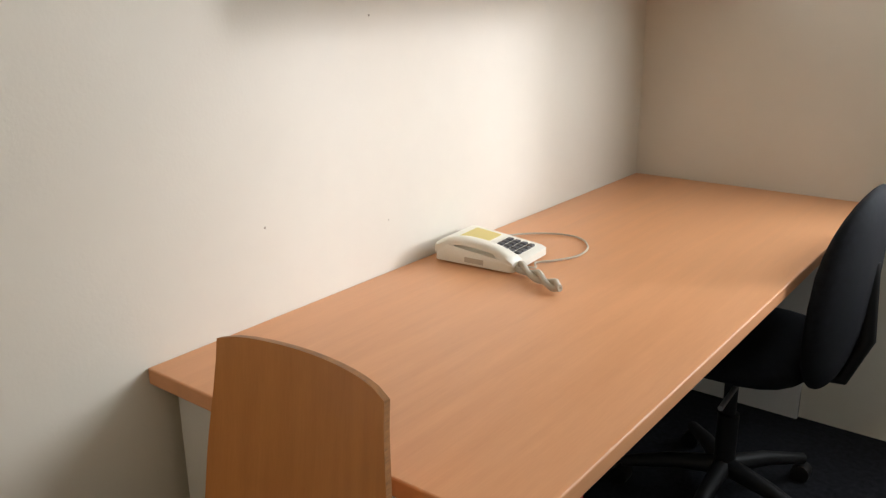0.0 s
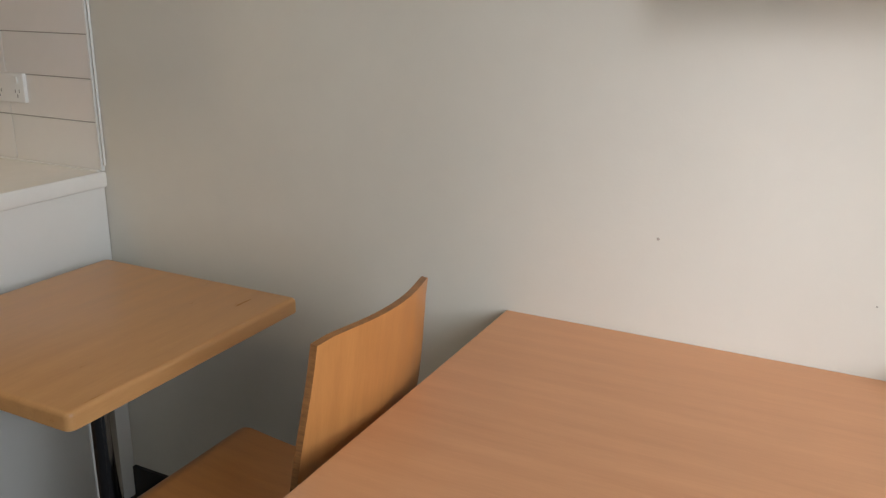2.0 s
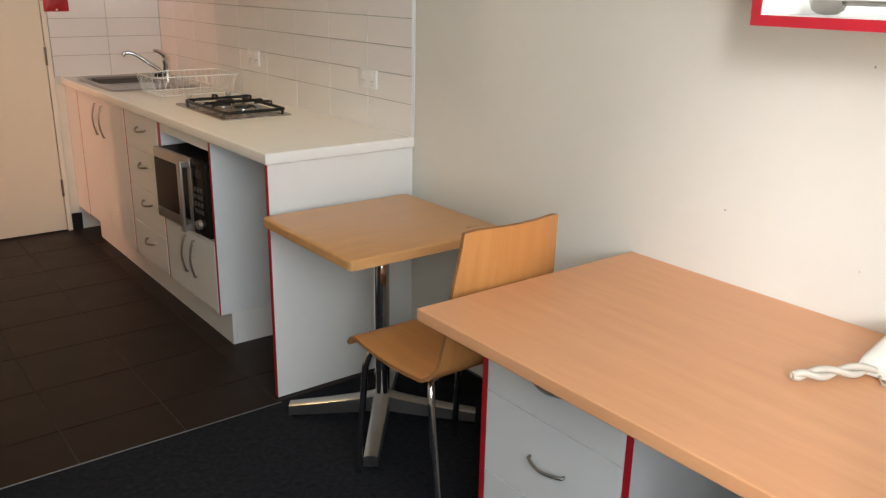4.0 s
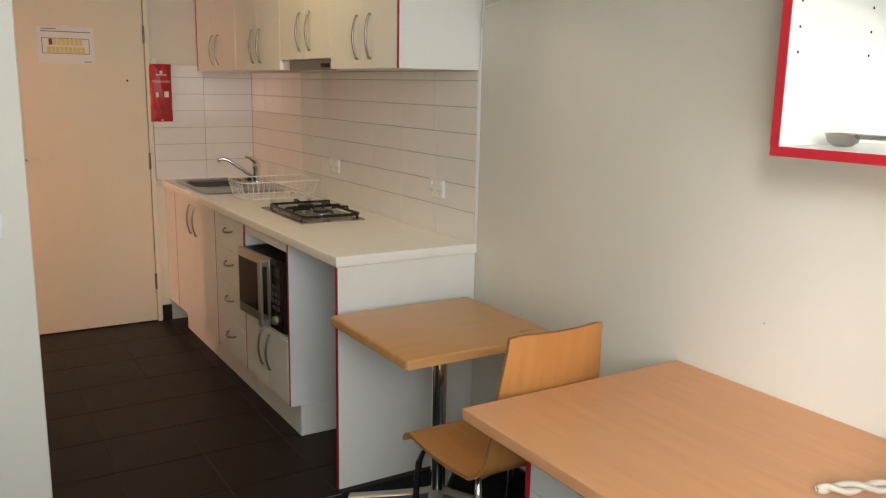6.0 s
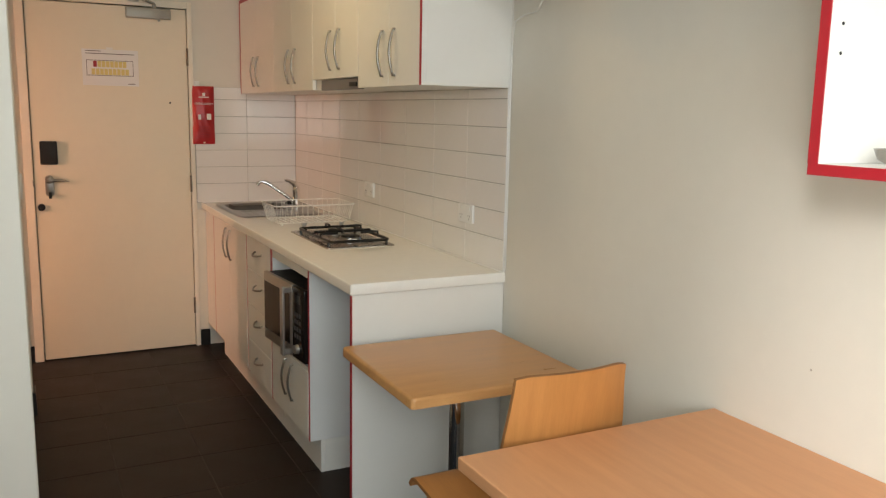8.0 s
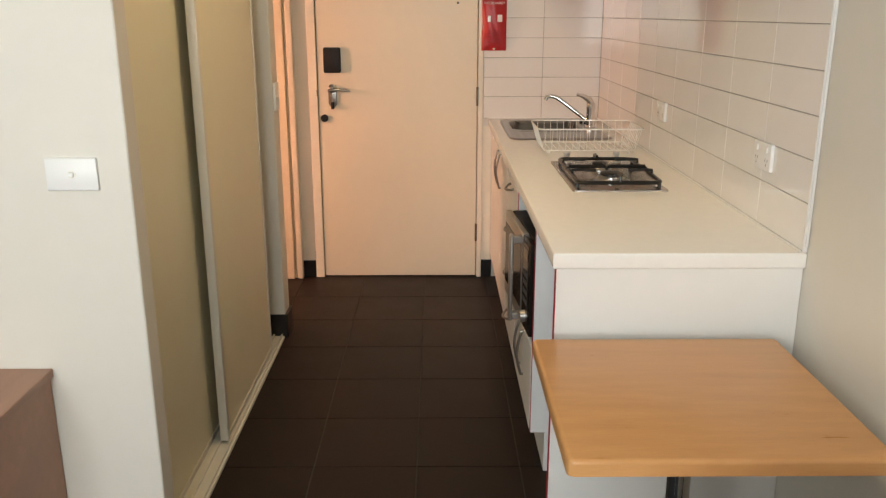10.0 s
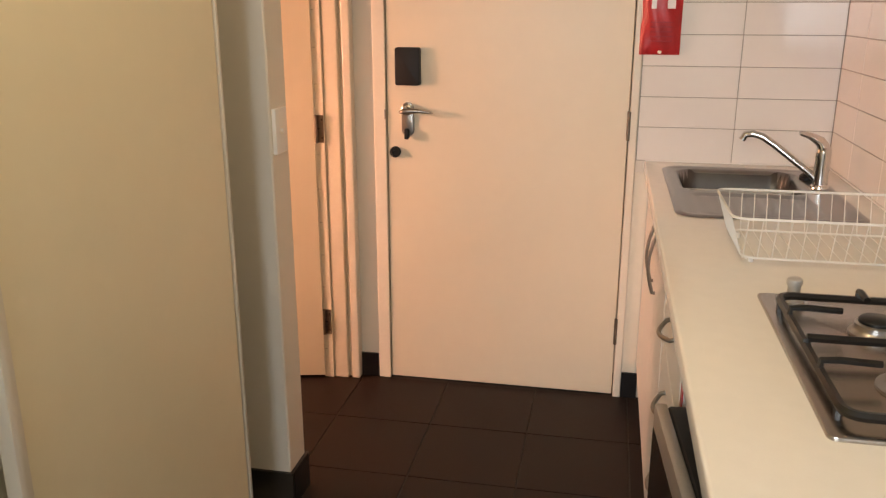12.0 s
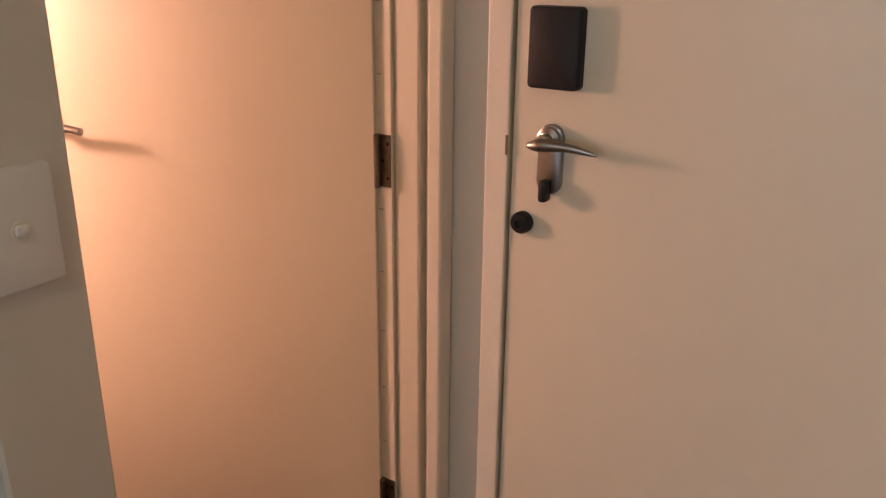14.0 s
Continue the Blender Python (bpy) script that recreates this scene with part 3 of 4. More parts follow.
for y0, y1, hy in ((Y_MW + 0.017, ym - 0.001, -0.048), (ym + 0.001, Y_DR - 0.002, 0.048)):
    d = part("door", box(FX - 0.001, y0, 0.144, FX + 0.017, y1, 0.428, 0.0012, 1), LAM, mwc)
    bow_handle("handle", (FX - 0.001, ym + hy, 0.24), (FX - 0.001, ym + hy, 0.40), (-0.023, 0, 0), d)

# microwave, pushed in askew so that its far end stands out of the bay
mw = thing("microwave_oven", (-0.4, ym, 0.446), "silver microwave oven with black glass door standing slightly askew", "microwave")
ML, MH = 0.480, 0.305            # width and height of its front
MWM = Matrix.Translation((-0.630, Y_DR - 0.052, 0.457)) @ Matrix.Rotation(radians(4.6), 4, 'Z')


def mwl(bm):        # local axes: x into the bay, y along the front (0 at the far end, negative towards the camera side)
    bmesh.ops.transform(bm, matrix=MWM, verts=bm.verts)
    return bm


SATIN = mat("satin_silver_front", (0.42, 0.395, 0.37), 0.36, 0.75, var=0.03, scale=30, stretch=(1, 8, 1))
SMOKED = mat("smoked_glass", (0.014, 0.011, 0.010), 0.12, var=0.1, spec=0.12)
part("body", mwl(box(0.022, -ML + 0.004, 0.002, 0.37, -0.004, MH - 0.002, 0.004, 1)), BLACK, mw, "dark casing")
for fx, fy in ((0.05, -0.05), (0.05, -ML + 0.05), (0.32, -0.05), (0.32, -ML + 0.05)):
    part("foot", mwl(lathe([(0.012, -0.010), (0.014, 0.003)], (fx, fy, 0), n=12)), BLACK, mw)
md = part("door", mwl(box(0.0, -0.345, 0.0, 0.021, 0.0, MH, 0.004, 2)), SATIN, mw, "satin silver door frame", 40)
part("glass", mwl(box(-0.0015, -0.318, 0.046, 0.001, -0.010, MH - 0.042, 0.001, 1)), SMOKED, md, "smoked black glass")
bm = box(-0.040, -0.340, 0.004, -0.028, -0.306, MH - 0.006, 0.005, 3)
for z in (0.020, MH - 0.022):
    box(-0.030, -0.338, z - 0.012, 0.001, -0.310, z + 0.012, 0.003, 1, bm)
part("handle", mwl(bm), SATIN, md, "upright satin silver bar handle", 40)
mpn = part("control_panel", mwl(box(0.0, -ML, 0.0, 0.021, -0.346, MH, 0.004, 2)), SMOKED, mw, "glossy black control panel", 40)
part("dark_field", mwl(box(-0.0015, -ML + 0.022, 0.012, 0.001, -0.362, MH - 0.014, 0.002, 1)), SMOKED, mpn, "black key field")
part("display", mwl(box(-0.0025, -ML + 0.032, MH - 0.065, -0.0012, -0.372, MH - 0.030)), GLASSBLK, mpn)
for i in range(3):
    for j in range(4):
        y0, z0 = -ML + 0.034 + 0.026 * i, 0.092 + 0.030 * j
        part("key", mwl(box(-0.0028, y0, z0, -0.0012, y0 + 0.020, z0 + 0.018, 0.0006, 1)), KEYPAD, mpn)
part("dial", mwl(lathe([(0.020, 0), (0.018, -0.016), (0.003, -0.017)], (-0.001, -ML + 0.070, 0.048), 'x')), SATIN, mpn, "silver dial", 40)

# end panel
ep = thing("end_panel", (-0.3, 0.009, 0), "pale end panel of the bench with red front edge", "panel")
part("panel", box(FX - 0.012, 0.003, 0.0, -0.002, 0.021, 0.859), LAM, ep)
part("edge_band", box(FX - 0.014, 0.003, 0.0, FX - 0.0122, 0.021, 0.859), RED, ep, "red edge strip")

# worktop with the sink cut-out
SX0, SX1, SY0, SY1 = -0.552, -0.080, 1.815, 2.518
wt = thing("worktop", (-0.3, 1.3, 0.86), "cream white laminate kitchen worktop", "worktop")
b = bmesh.new()
hole = (SX0 + 0.02, SY0 + 0.02, SX1 - 0.02, SY1 - 0.02)


def ring4(x0, y0, x1, y1, z):
    return [b.verts.new(c) for c in ((x0, y0, z), (x1, y0, z), (x1, y1, z), (x0, y1, z))]


ot, it_, ob_, ib = ring4(-0.604, -0.006, -0.001, YD - 0.001, 0.9), ring4(*hole, 0.9), ring4(-0.604, -0.006, -0.001, YD - 0.001, 0.86), ring4(*hole, 0.86)
for i in range(4):
    j = (i + 1) % 4
    b.faces.new((ot[i], ot[j], it_[j], it_[i]))
    b.faces.new((ob_[j], ob_[i], ib[i], ib[j]))
    b.faces.new((ob_[i], ob_[j], ot[j], ot[i]))
    b.faces.new((it_[i], it_[j], ib[j], ib[i]))
bmesh.ops.recalc_face_normals(b, faces=b.faces)
es = [e for e in b.edges if all(v in ot for v in e.verts)] + [e for e in b.edges if all(v in ob_ for v in e.verts)]
bmesh.ops.bevel(b, geom=es, offset=0.006, segments=3, affect='EDGES', profile=0.5)
part("slab", b, TOP, wt, "", 30)
part("sealant_bead", tube([(-0.013, 0.004, 0.9015), (-0.013, YD - 0.012, 0.9015)], 0.003, 6), WPLAST, wt, "white sealant bead")
part("sealant_bead", tube([(-0.600, YD - 0.012, 0.9015), (-0.013, YD - 0.012, 0.9015)], 0.003, 6), WPLAST, wt, "white sealant bead")

# sink
sk = thing("kitchen_sink", (-0.31, 2.2, 0.9), "stainless steel sink with bowl and drainer", "sink")
b = bmesh.new()
NX, NYY = 46, 70
BX0, BX1, BY0, BY1 = SX0 + 0.05, SX1 - 0.080, 2.135, SY1 - 0.050


def sdist(x, y, x0, y0, x1, y1, r):
    qx, qy = abs(x - (x0 + x1) / 2) - (x1 - x0) / 2 + r, abs(y - (y0 + y1) / 2) - (y1 - y0) / 2 + r
    return math.hypot(max(qx, 0), max(qy, 0)) + min(max(qx, qy), 0) - r


def smooth(a, c, x):
    t = min(1, max(0, (x - a) / (c - a)))
    return t * t * (3 - 2 * t)


g = []
for j in range(NYY + 1):
    row = []
    for i in range(NX + 1):
        x, y = SX0 + (SX1 - SX0) * i / NX, SY0 + (SY1 - SY0) * j / NYY
        d = sdist(x, y, SX0, SY0, SX1, SY1, 0.055)
        if d > 0:
            c = Vector(((SX0 + SX1) / 2, (SY0 + SY1) / 2))
            cx = min(max(x, SX0 + 0.055), SX1 - 0.055)
            cy = min(max(y, SY0 + 0.055), SY1 - 0.055)
            v = Vector((x - cx, y - cy))
            v = v.normalized() * 0.055
            x, y, d = cx + v.x, cy + v.y, 0
        z = 0.9015 + 0.005 * smooth(0, -0.012, d) - 0.004 * smooth(-0.014, -0.030, d)
        db = sdist(x, y, BX0, BY0, BX1, BY1, 0.06)
        z -= 0.165 * smooth(0.004, -0.022, db)
        dd = sdist(x, y, SX0 + 0.06, SY0 + 0.035, SX1 - 0.10, 2.105, 0.03)
        if dd < 0:
            z -= 0.005 * smooth(0, -0.012, dd) - 0.0035 * smooth(-0.012, -0.03, dd) * (0.5 + 0.5 * math.cos((x - SX0) * 2 * math.pi / 0.045))
        row.append(b.verts.new((x, y, z)))
    g.append(row)
for j in range(NYY):
    for i in range(NX):
        b.faces.new((g[j][i], g[j][i + 1], g[j + 1][i + 1], g[j + 1][i]))
bmesh.ops.remove_doubles(b, verts=b.verts, dist=0.0004)
# Faces below the rim get the darker steel, so the bowl's shade is painted.
for f in b.faces:
    f.material_index = 1 if f.calc_center_median().z < 0.885 else 0
basin = part("basin", b, STEEL, sk, "", 80)
basin.data.materials.append(BOWLSHADE)
part("drain", lathe([(0.040, 0.0), (0.038, 0.004), (0.030, 0.003), (0.028, -0.004), (0.003, -0.004)], ((BX0 + BX1) / 2, (BY0 + BY1) / 2, 0.7365)), CHROME, sk, "round chrome drain", 40)
part("plug", lathe([(0.022, 0), (0.022, 0.012), (0.014, 0.018), (0.004, 0.019)], (-0.128, 2.36, 0.9035)), BLACK, sk, "black rubber plug", 40)

# tap
TX, TY = -0.118, 2.24
tp = thing("kitchen_tap", (TX, TY, 0.903), "chrome single-lever mixer tap with swivel spout", "tap")
part("body", lathe([(0.027, 0), (0.026, 0.006), (0.021, 0.010), (0.021, 0.085), (0.023, 0.09), (0.022, 0.115), (0.012, 0.124), (0.002, 0.125)], (TX, TY, 0.903)), CHROME, tp, "", 40)
part("spout", tube([(TX - 0.01, TY, 0.925), (TX - 0.03, TY + 0.006, 0.945), (TX - 0.13, TY + 0.03, 1.020), (TX - 0.165, TY + 0.04, 1.043), (TX - 0.19, TY + 0.045, 1.050), (TX - 0.212, TY + 0.05, 1.046), (TX - 0.220, TY + 0.052, 1.030)], 0.0105, 12), CHROME, tp, "raised chrome spout", 60)
part("lever", tube([(TX, TY, 1.018), (TX - 0.015, TY - 0.005, 1.040), (TX - 0.045, TY - 0.012, 1.056), (TX - 0.075, TY - 0.02, 1.064)], 0.01, 10, radii=[0.018, 0.015, 0.010, 0.006]), CHROME, tp, "chrome lever", 60)

# gas hob
HX0, HX1, HY0, HY1 = -0.448, -0.140, 0.690, 1.235
hob = thing("gas_hob", (-0.294, 0.96, 0.9), "two-burner steel gas hob with black pan supports", "hob")
part("plate", plate(rounded(HX0, HY0, HX1, HY1, 0.012, 4), lying(0.9002), 0.006, 0.003), HOBSTEEL, hob, "brushed steel hob plate", 40)
for hy, r in ((0.845, 0.046), (1.055, 0.033)):
    bu = part("burner", lathe([(r * 1.25, 0), (r * 1.25, 0.004), (r * 1.05, 0.008), (r, 0.010), (r, 0.018), (r * 0.9, 0.020), (0.002, 0.020)], (-0.294, hy, 0.9062)), ALU, hob, "cast burner ring", 40)
    part("cap", lathe([(r * 0.85, 0), (r * 0.85, 0.005), (r * 0.75, 0.008), (0.002, 0.009)], (-0.294, hy, 0.9265)), IRON, bu, "black burner cap", 40)
for hx in (-0.392, -0.205):
    part("knob", lathe([(0.019, 0), (0.019, 0.006), (0.012, 0.010), (0.011, 0.026), (0.014, 0.032), (0.013, 0.040), (0.009, 0.043), (0.002, 0.043)], (hx, 1.200, 0.9062)), KNOBM, hob, "silver control knob", 40)
gx0, gx1, gy0, gy1, gz = HX0 + 0.022, HX1 - 0.020, 0.712, 1.165, 0.938


def bar(p, q, w=0.0055):
    p, q = Vector(p), Vector(q)
    return tube([p, q], w * 1.25, 6)


bm = tube([Vector((u, v, gz - 0.012)) for u, v in rounded(gx0, gy0, gx1, gy1, 0.025, 4)], 0.0072, 6, closed=True)
ym2 = (gy0 + gy1) / 2
for p, q in (((gx0, ym2, gz), (gx1, ym2, gz)), ((gx0, ym2, gz - 0.012), (gx0, ym2, gz)), ((gx1, ym2, gz - 0.012), (gx1, ym2, gz))):
    tube([p, q], 0.0072, 6, bm)
part("support_frame", bm, IRON, hob, "black enamelled frame", 40)
for hy, dy0, dy1 in ((0.845, gy0, ym2), (1.055, ym2, gy1)):
    for p, q in (((gx0, hy), (-0.348, hy)), ((gx1, hy), (-0.240, hy)), ((-0.294, dy0), (-0.294, hy - 0.062)), ((-0.294, dy1), (-0.294, hy + 0.062))):
        part("support_finger", tube([(p[0], p[1], gz - 0.012), (p[0], p[1], gz + 0.004), (p[0] * 0.7 + q[0] * 0.3, p[1] * 0.7 + q[1] * 0.3, gz + 0.006), (q[0], q[1], gz + 0.004)], 0.0058, 6), IRON, hob, "", 40)
for x in (gx0, gx1):
    for y in (gy0 + 0.03, gy1 - 0.03):
        part("support_foot", tube([(x, y, 0.9062), (x, y, gz - 0.010)], 0.006, 6), IRON, hob)

# dish rack
rk = thing("dish_rack", (-0.27, 1.55, 0.906), "white coated wire dish rack on the worktop", "dish rack")
rx0, rx1, ry0, ry1, rz0, rz1 = -0.476, -0.052, 1.402, 1.692, 0.908, 1.003
part("rim", tube([Vector((u, v, rz1)) for u, v in rounded(rx0, ry0, rx1, ry1, 0.03, 4)], 0.003, 6, closed=True), WIRE, rk, "", 60)
part("base_rim", tube([Vector((u, v, rz0 + 0.006)) for u, v in rounded(rx0 + 0.03, ry0 + 0.03, rx1 - 0.03, ry1 - 0.03, 0.03, 4)], 0.0025, 6, closed=True), WIRE, rk, "", 60)
n = 13
for i in range(n + 1):
    u = i / n
    x = rx0 + 0.03 + (rx1 - rx0 - 0.06) * u
    part("wire", tube([(x, ry0, rz1), (x, ry0 + 0.026, rz0 + 0.010), (x, ry0 + 0.036, rz0 + 0.004), (x, ry1 - 0.036, rz0 + 0.004), (x, ry1 - 0.026, rz0 + 0.010), (x, ry1, rz1)], 0.0011, 5), WIRE, rk)
for i in range(9):
    y = ry0 + 0.04 + (ry1 - ry0 - 0.08) * i / 8
    part("side_wire", tube([(rx0, y, rz1), (rx0 + 0.026, y, rz0 + 0.010), (rx0 + 0.04, y, rz0 + 0.001)], 0.0016, 5), WIRE, rk)
    part("side_wire", tube([(rx1, y, rz1), (rx1 - 0.026, y, rz0 + 0.010), (rx1 - 0.04, y, rz0 + 0.001)], 0.0016, 5), WIRE, rk)
for x in (rx0 + 0.05, rx1 - 0.05):
    for y in (ry0 + 0.05, ry1 - 0.05):
        part("foot", lathe([(0.005, -0.008), (0.005, 0.004)], (x, y, rz0), n=8), WIRE, rk)


# power points
def power_point(y, z, w):
    s = thing("power_point", (-0.009, y, z), "white double power socket on tiled wall", "socket", "kitchen sockets")
    part("plate", plate(rounded(y - w / 2, z - 0.036, y + w / 2, z + 0.036, 0.003, 2), on_right(-0.009), 0.010, 0.0025), WPLAST, s, "", 40)
    for dy in (-0.033, 0.033):
        part("rocker", plate(rounded(y + dy - 0.006, z + 0.012, y + dy + 0.006, z + 0.028, 0.002, 2), on_right(-0.009), 0.0135, 0.001), WPLAST, s)
        for a, dz in ((-0.007, -0.008), (0.007, -0.008), (0.0, -0.020)):
            part("slot", plate(rounded(y + dy + a - 0.001, z + dz - 0.004, y + dy + a + 0.001, z + dz + 0.004, 0.0004, 1), on_right(-0.009), 0.0104), INK, s)


power_point(0.285, 1.085, 0.116)
power_point(1.315, 1.085, 0.116)

# upper cabinets
UX, UZ0, UZ1 = -0.350, 1.565, 2.115
cuts = (0.0, 0.595, 1.180, 1.850, YD - 0.004)
doors = {0: (0.282,), 1: (0.868,), 2: (1.505,), 3: (2.212,)}
for k in range(4):
    y0, y1 = cuts[k], cuts[k + 1]
    z0 = UZ0 + (0.045 if k == 1 else 0)
    uc = thing("wall_cabinet", (-0.17, (y0 + y1) / 2, UZ0), ("white wall cabinet with range hood slot below" if k == 1 else "white two-door wall cabinet with red edge trim"), "cabinet", "kitchen wall cabinets")
    part("body", box(UX + 0.020, y0 + 0.0005 + (0.0015 if k == 0 else 0), z0 if k != 1 else UZ0 + 0.002, -0.001, y1 - 0.0005, UZ1 - 0.018), LAM, uc)
    cs = (y0 + (0.017 if k == 0 else 0.001), *doors[k], y1 - (0.017 if k == 3 else 0.001))
    for a, c in zip(cs, cs[1:]):
        d = part("door", box(UX, a + 0.001, z0, UX + 0.018, c - 0.001, UZ1 - 0.019, 0.0012, 1), LAM, uc)
        hy = (c - 0.055) if c == doors[k][0] else (a + 0.055)
        bow_handle("handle", (UX, hy, z0 + 0.038), (UX, hy, z0 + 0.200), (-0.023, 0, 0), d)
    part("top_edge", box(UX - 0.001, y0, UZ1 - 0.0175, -0.001, y1 - 0.0002, UZ1), RED, uc, "red top edge strip")
    if k == 0:
        part("edge_band", box(UX - 0.001, 0.002, UZ0, UX + 0.0008, 0.016, UZ1 - 0.018), RED, uc, "red edge strip")
        part("end_panel", box(UX + 0.001, 0.0018, UZ0, UX + 0.0195, 0.016, UZ1 - 0.018), LAM, uc)
    if k == 3:
        part("edge_band", box(UX - 0.001, y1 - 0.016, UZ0, UX + 0.0185, y1, UZ1 - 0.018), RED, uc, "red edge strip")
    if k == 1:
        part("range_hood", box(UX + 0.012, y0 + 0.004, UZ0 - 0.004, UX + 0.030, y1 - 0.09, UZ0 + 0.043, 0.002, 1), SILVER, uc, "grey slide-out range hood")
        part("hood_button", box(UX + 0.006, y0 + 0.04, UZ0 + 0.008, UX + 0.013, y0 + 0.12, UZ0 + 0.025), BLACK, uc)
setting("duct_boxing", box(-0.30, 0.55, UZ1 + 0.001, -0.001, 1.25, CEIL - 0.001), WALL, "white boxed duct above the wall cabinets", category="wall")

# ---- small table ----
tx0, tx1, ty0, ty1 = -0.656, -0.078, -0.622, -0.066
tb = thing("cafe_table", ((tx0 + tx1) / 2, (ty0 + ty1) / 2, 0), "square beech-look table on a chrome pedestal base", "table")
bm = plate(rounded(tx0, ty0, tx1, ty1, 0.014, 5), lying(0.678), 0.031, 0.009, 4)
part("tabletop", bm, TABLEM, tb, "moulded woodgrain top with rounded edge", 35)
CX, CY = -0.372, -0.345
part("column", lathe([(0.030, 0.06), (0.030, 0.10), (0.0255, 0.104), (0.0255, 0.666)], (CX, CY, 0)), CHROME, tb, "chrome tube", 40)
part("top_bracket", box(CX - 0.16, CY - 0.16, 0.664, CX + 0.16, CY + 0.16, 0.6775, 0.003, 1), BLACK, tb)
for k in range(4):
    a = radians(45 + 90 * k + 5)
    d = Vector((math.cos(a), math.sin(a), 0))
    s = Vector((-d.y, d.x, 0))
    b = bmesh.new()
    rows_ = []
    for i in range(9):
        t = i / 8
        w, zt, zb = 0.030 - 0.006 * t, 0.110 - 0.058 * (t ** 0.8), 0.050 - 0.036 * (t ** 0.8)
        c = Vector((CX, CY, 0)) + d * (0.012 + 0.31 * t)
        rows_.append([b.verts.new(c + s * u * w + Vector((0, 0, z))) for u, z in ((-1, zb), (-0.9, zt - 0.006), (-0.45, zt), (0.45, zt), (0.9, zt - 0.006), (1, zb))])
    for q, w in zip(rows_, rows_[1:]):
        for i in range(6):
            b.faces.new((q[i], q[(i + 1) % 6], w[(i + 1) % 6], w[i]))
    b.faces.new(rows_[0])
    b.faces.new(rows_[-1][::-1])
    f = part("foot", b, ALU, tb, "cast aluminium star foot", 50)
    tip = Vector((CX, CY, 0)) + d * 0.305
    part("glide", lathe([(0.013, 0), (0.013, 0.010), (0.006, 0.016)], (tip.x, tip.y, 0), n=12), BLACK, f)

# ---- plywood chair ----
ch = thing("plywood_chair", (-0.424, -0.80, 0), "moulded beech plywood chair with chrome legs", "chair")
prof = []      # (y, z) from the seat's front lip to the top of the back
for i in range(6):
    a = radians(70 - 14 * i)
    prof.append((-0.600 + 0.040 * math.sin(a), 0.418 + 0.040 * math.cos(a) - 0.004))
for i in range(1, 7):
    prof.append((-0.600 - 0.300 * i / 6, 0.454 - 0.012 * math.sin(math.pi * i / 6) - 0.004 * i / 6))
for i in range(1, 8):
    a = radians(82 * i / 7)
    prof.append((-0.900 - 0.075 * math.sin(a), 0.450 + 0.075 * (1 - math.cos(a))))
y_s, z_s = prof[-1]
for i in range(1, 11):
    t = i / 10
    prof.append((y_s - 0.055 * t - 0.004 * math.sin(math.pi * t), z_s + (0.880 - z_s) * t))
xm = -0.424


def shell(off, shrink=0.0):
    g = []
    for j, (y, z) in enumerate(prof):
        t = j / (len(prof) - 1)
        a = prof[max(0, j - 1)]
        c = prof[min(len(prof) - 1, j + 1)]
        tg = Vector((0, c[0] - a[0], c[1] - a[1])).normalized()
        nrm = Vector((0, -tg.z, tg.y)) * -1
        back = smooth(0.45, 0.75, t)
        hw = 0.205 - 0.030 * back - 0.018 * smooth(0.8, 1.0, t)
        row = []
        for i in range(13):
            u = i / 6 - 1
            bow = back * (0.030 * (1 - u * u) - 0.030)
            top = (0.004 - 0.008 * u ** 8) if j == len(prof) - 1 else 0
            row.append(Vector((xm + u * hw, y - bow - 0.030 * back + 0.004, z + top)) + nrm * off)
        g.append(row)
    return g


b = bmesh.new()
ga, gb = shell(0.0), shell(0.011)
va = [[b.verts.new(p) for p in r] for r in ga]
vb = [[b.verts.new(p) for p in r] for r in gb]
rows_n = len(va)
for j in range(rows_n - 1):
    for i in range(12):
        b.faces.new((va[j][i], va[j][i + 1], va[j + 1][i + 1], va[j + 1][i]))
        b.faces.new((vb[j][i], vb[j + 1][i], vb[j + 1][i + 1], vb[j][i + 1]))
    for i in (0, 12):
        f = (va[j][i], va[j + 1][i], vb[j + 1][i], vb[j][i])
        b.faces.new(f).material_index = 1
for j in (0, rows_n - 1):
    for i in range(12):
        b.faces.new((va[j][i], va[j][i + 1], vb[j][i + 1], vb[j][i])).material_index = 1
sh = part("seat_shell", b, PLY, ch, "one-piece bent plywood seat and back", 50)
sh.data.materials.append(PLYEDGE)
for sx in (-1, 1):
    x = xm + sx * 0.150
    xf = xm + sx * 0.190
    part("leg", tube([(x - sx * 0.05, -0.640, 0.432), (x, -0.630, 0.430), (x + sx * 0.02, -0.618, 0.415), (xf - sx * 0.012, -0.606, 0.37), (xf, -0.575, 0.0)], 0.0105, 10), CHROME, ch, "chrome tube leg", 60)
    part("leg", tube([(x - sx * 0.05, -0.880, 0.436), (x, -0.890, 0.434), (x + sx * 0.01, -0.905, 0.415), (x + sx * 0.016, -0.915, 0.37), (x + sx * 0.03, -0.985, 0.0)], 0.0105, 10), CHROME, ch, "chrome tube leg", 60)
    part("side_tube", tube([(x - sx * 0.03, -0.640, 0.432), (x - sx * 0.03, -0.880, 0.436)], 0.0095, 8), CHROME, ch, "", 60)

# ---- desk ----
DY0, DY1, DX, DZ = YW + 0.002, -1.061, -0.747, 0.737
dk = thing("long_desk", (-0.37, -2.0, 0), "long beech laminate desk fixed along the wall", "desk")
part("desktop", box(DX, DY0, DZ - 0.030, -0.001, DY1, DZ, 0.003, 2), BEECH, dk)
part("support_panel", box(-0.62, DY0 + 0.001, 0.0, -0.004, DY0 + 0.019, DZ - 0.0305), PANEL, dk)
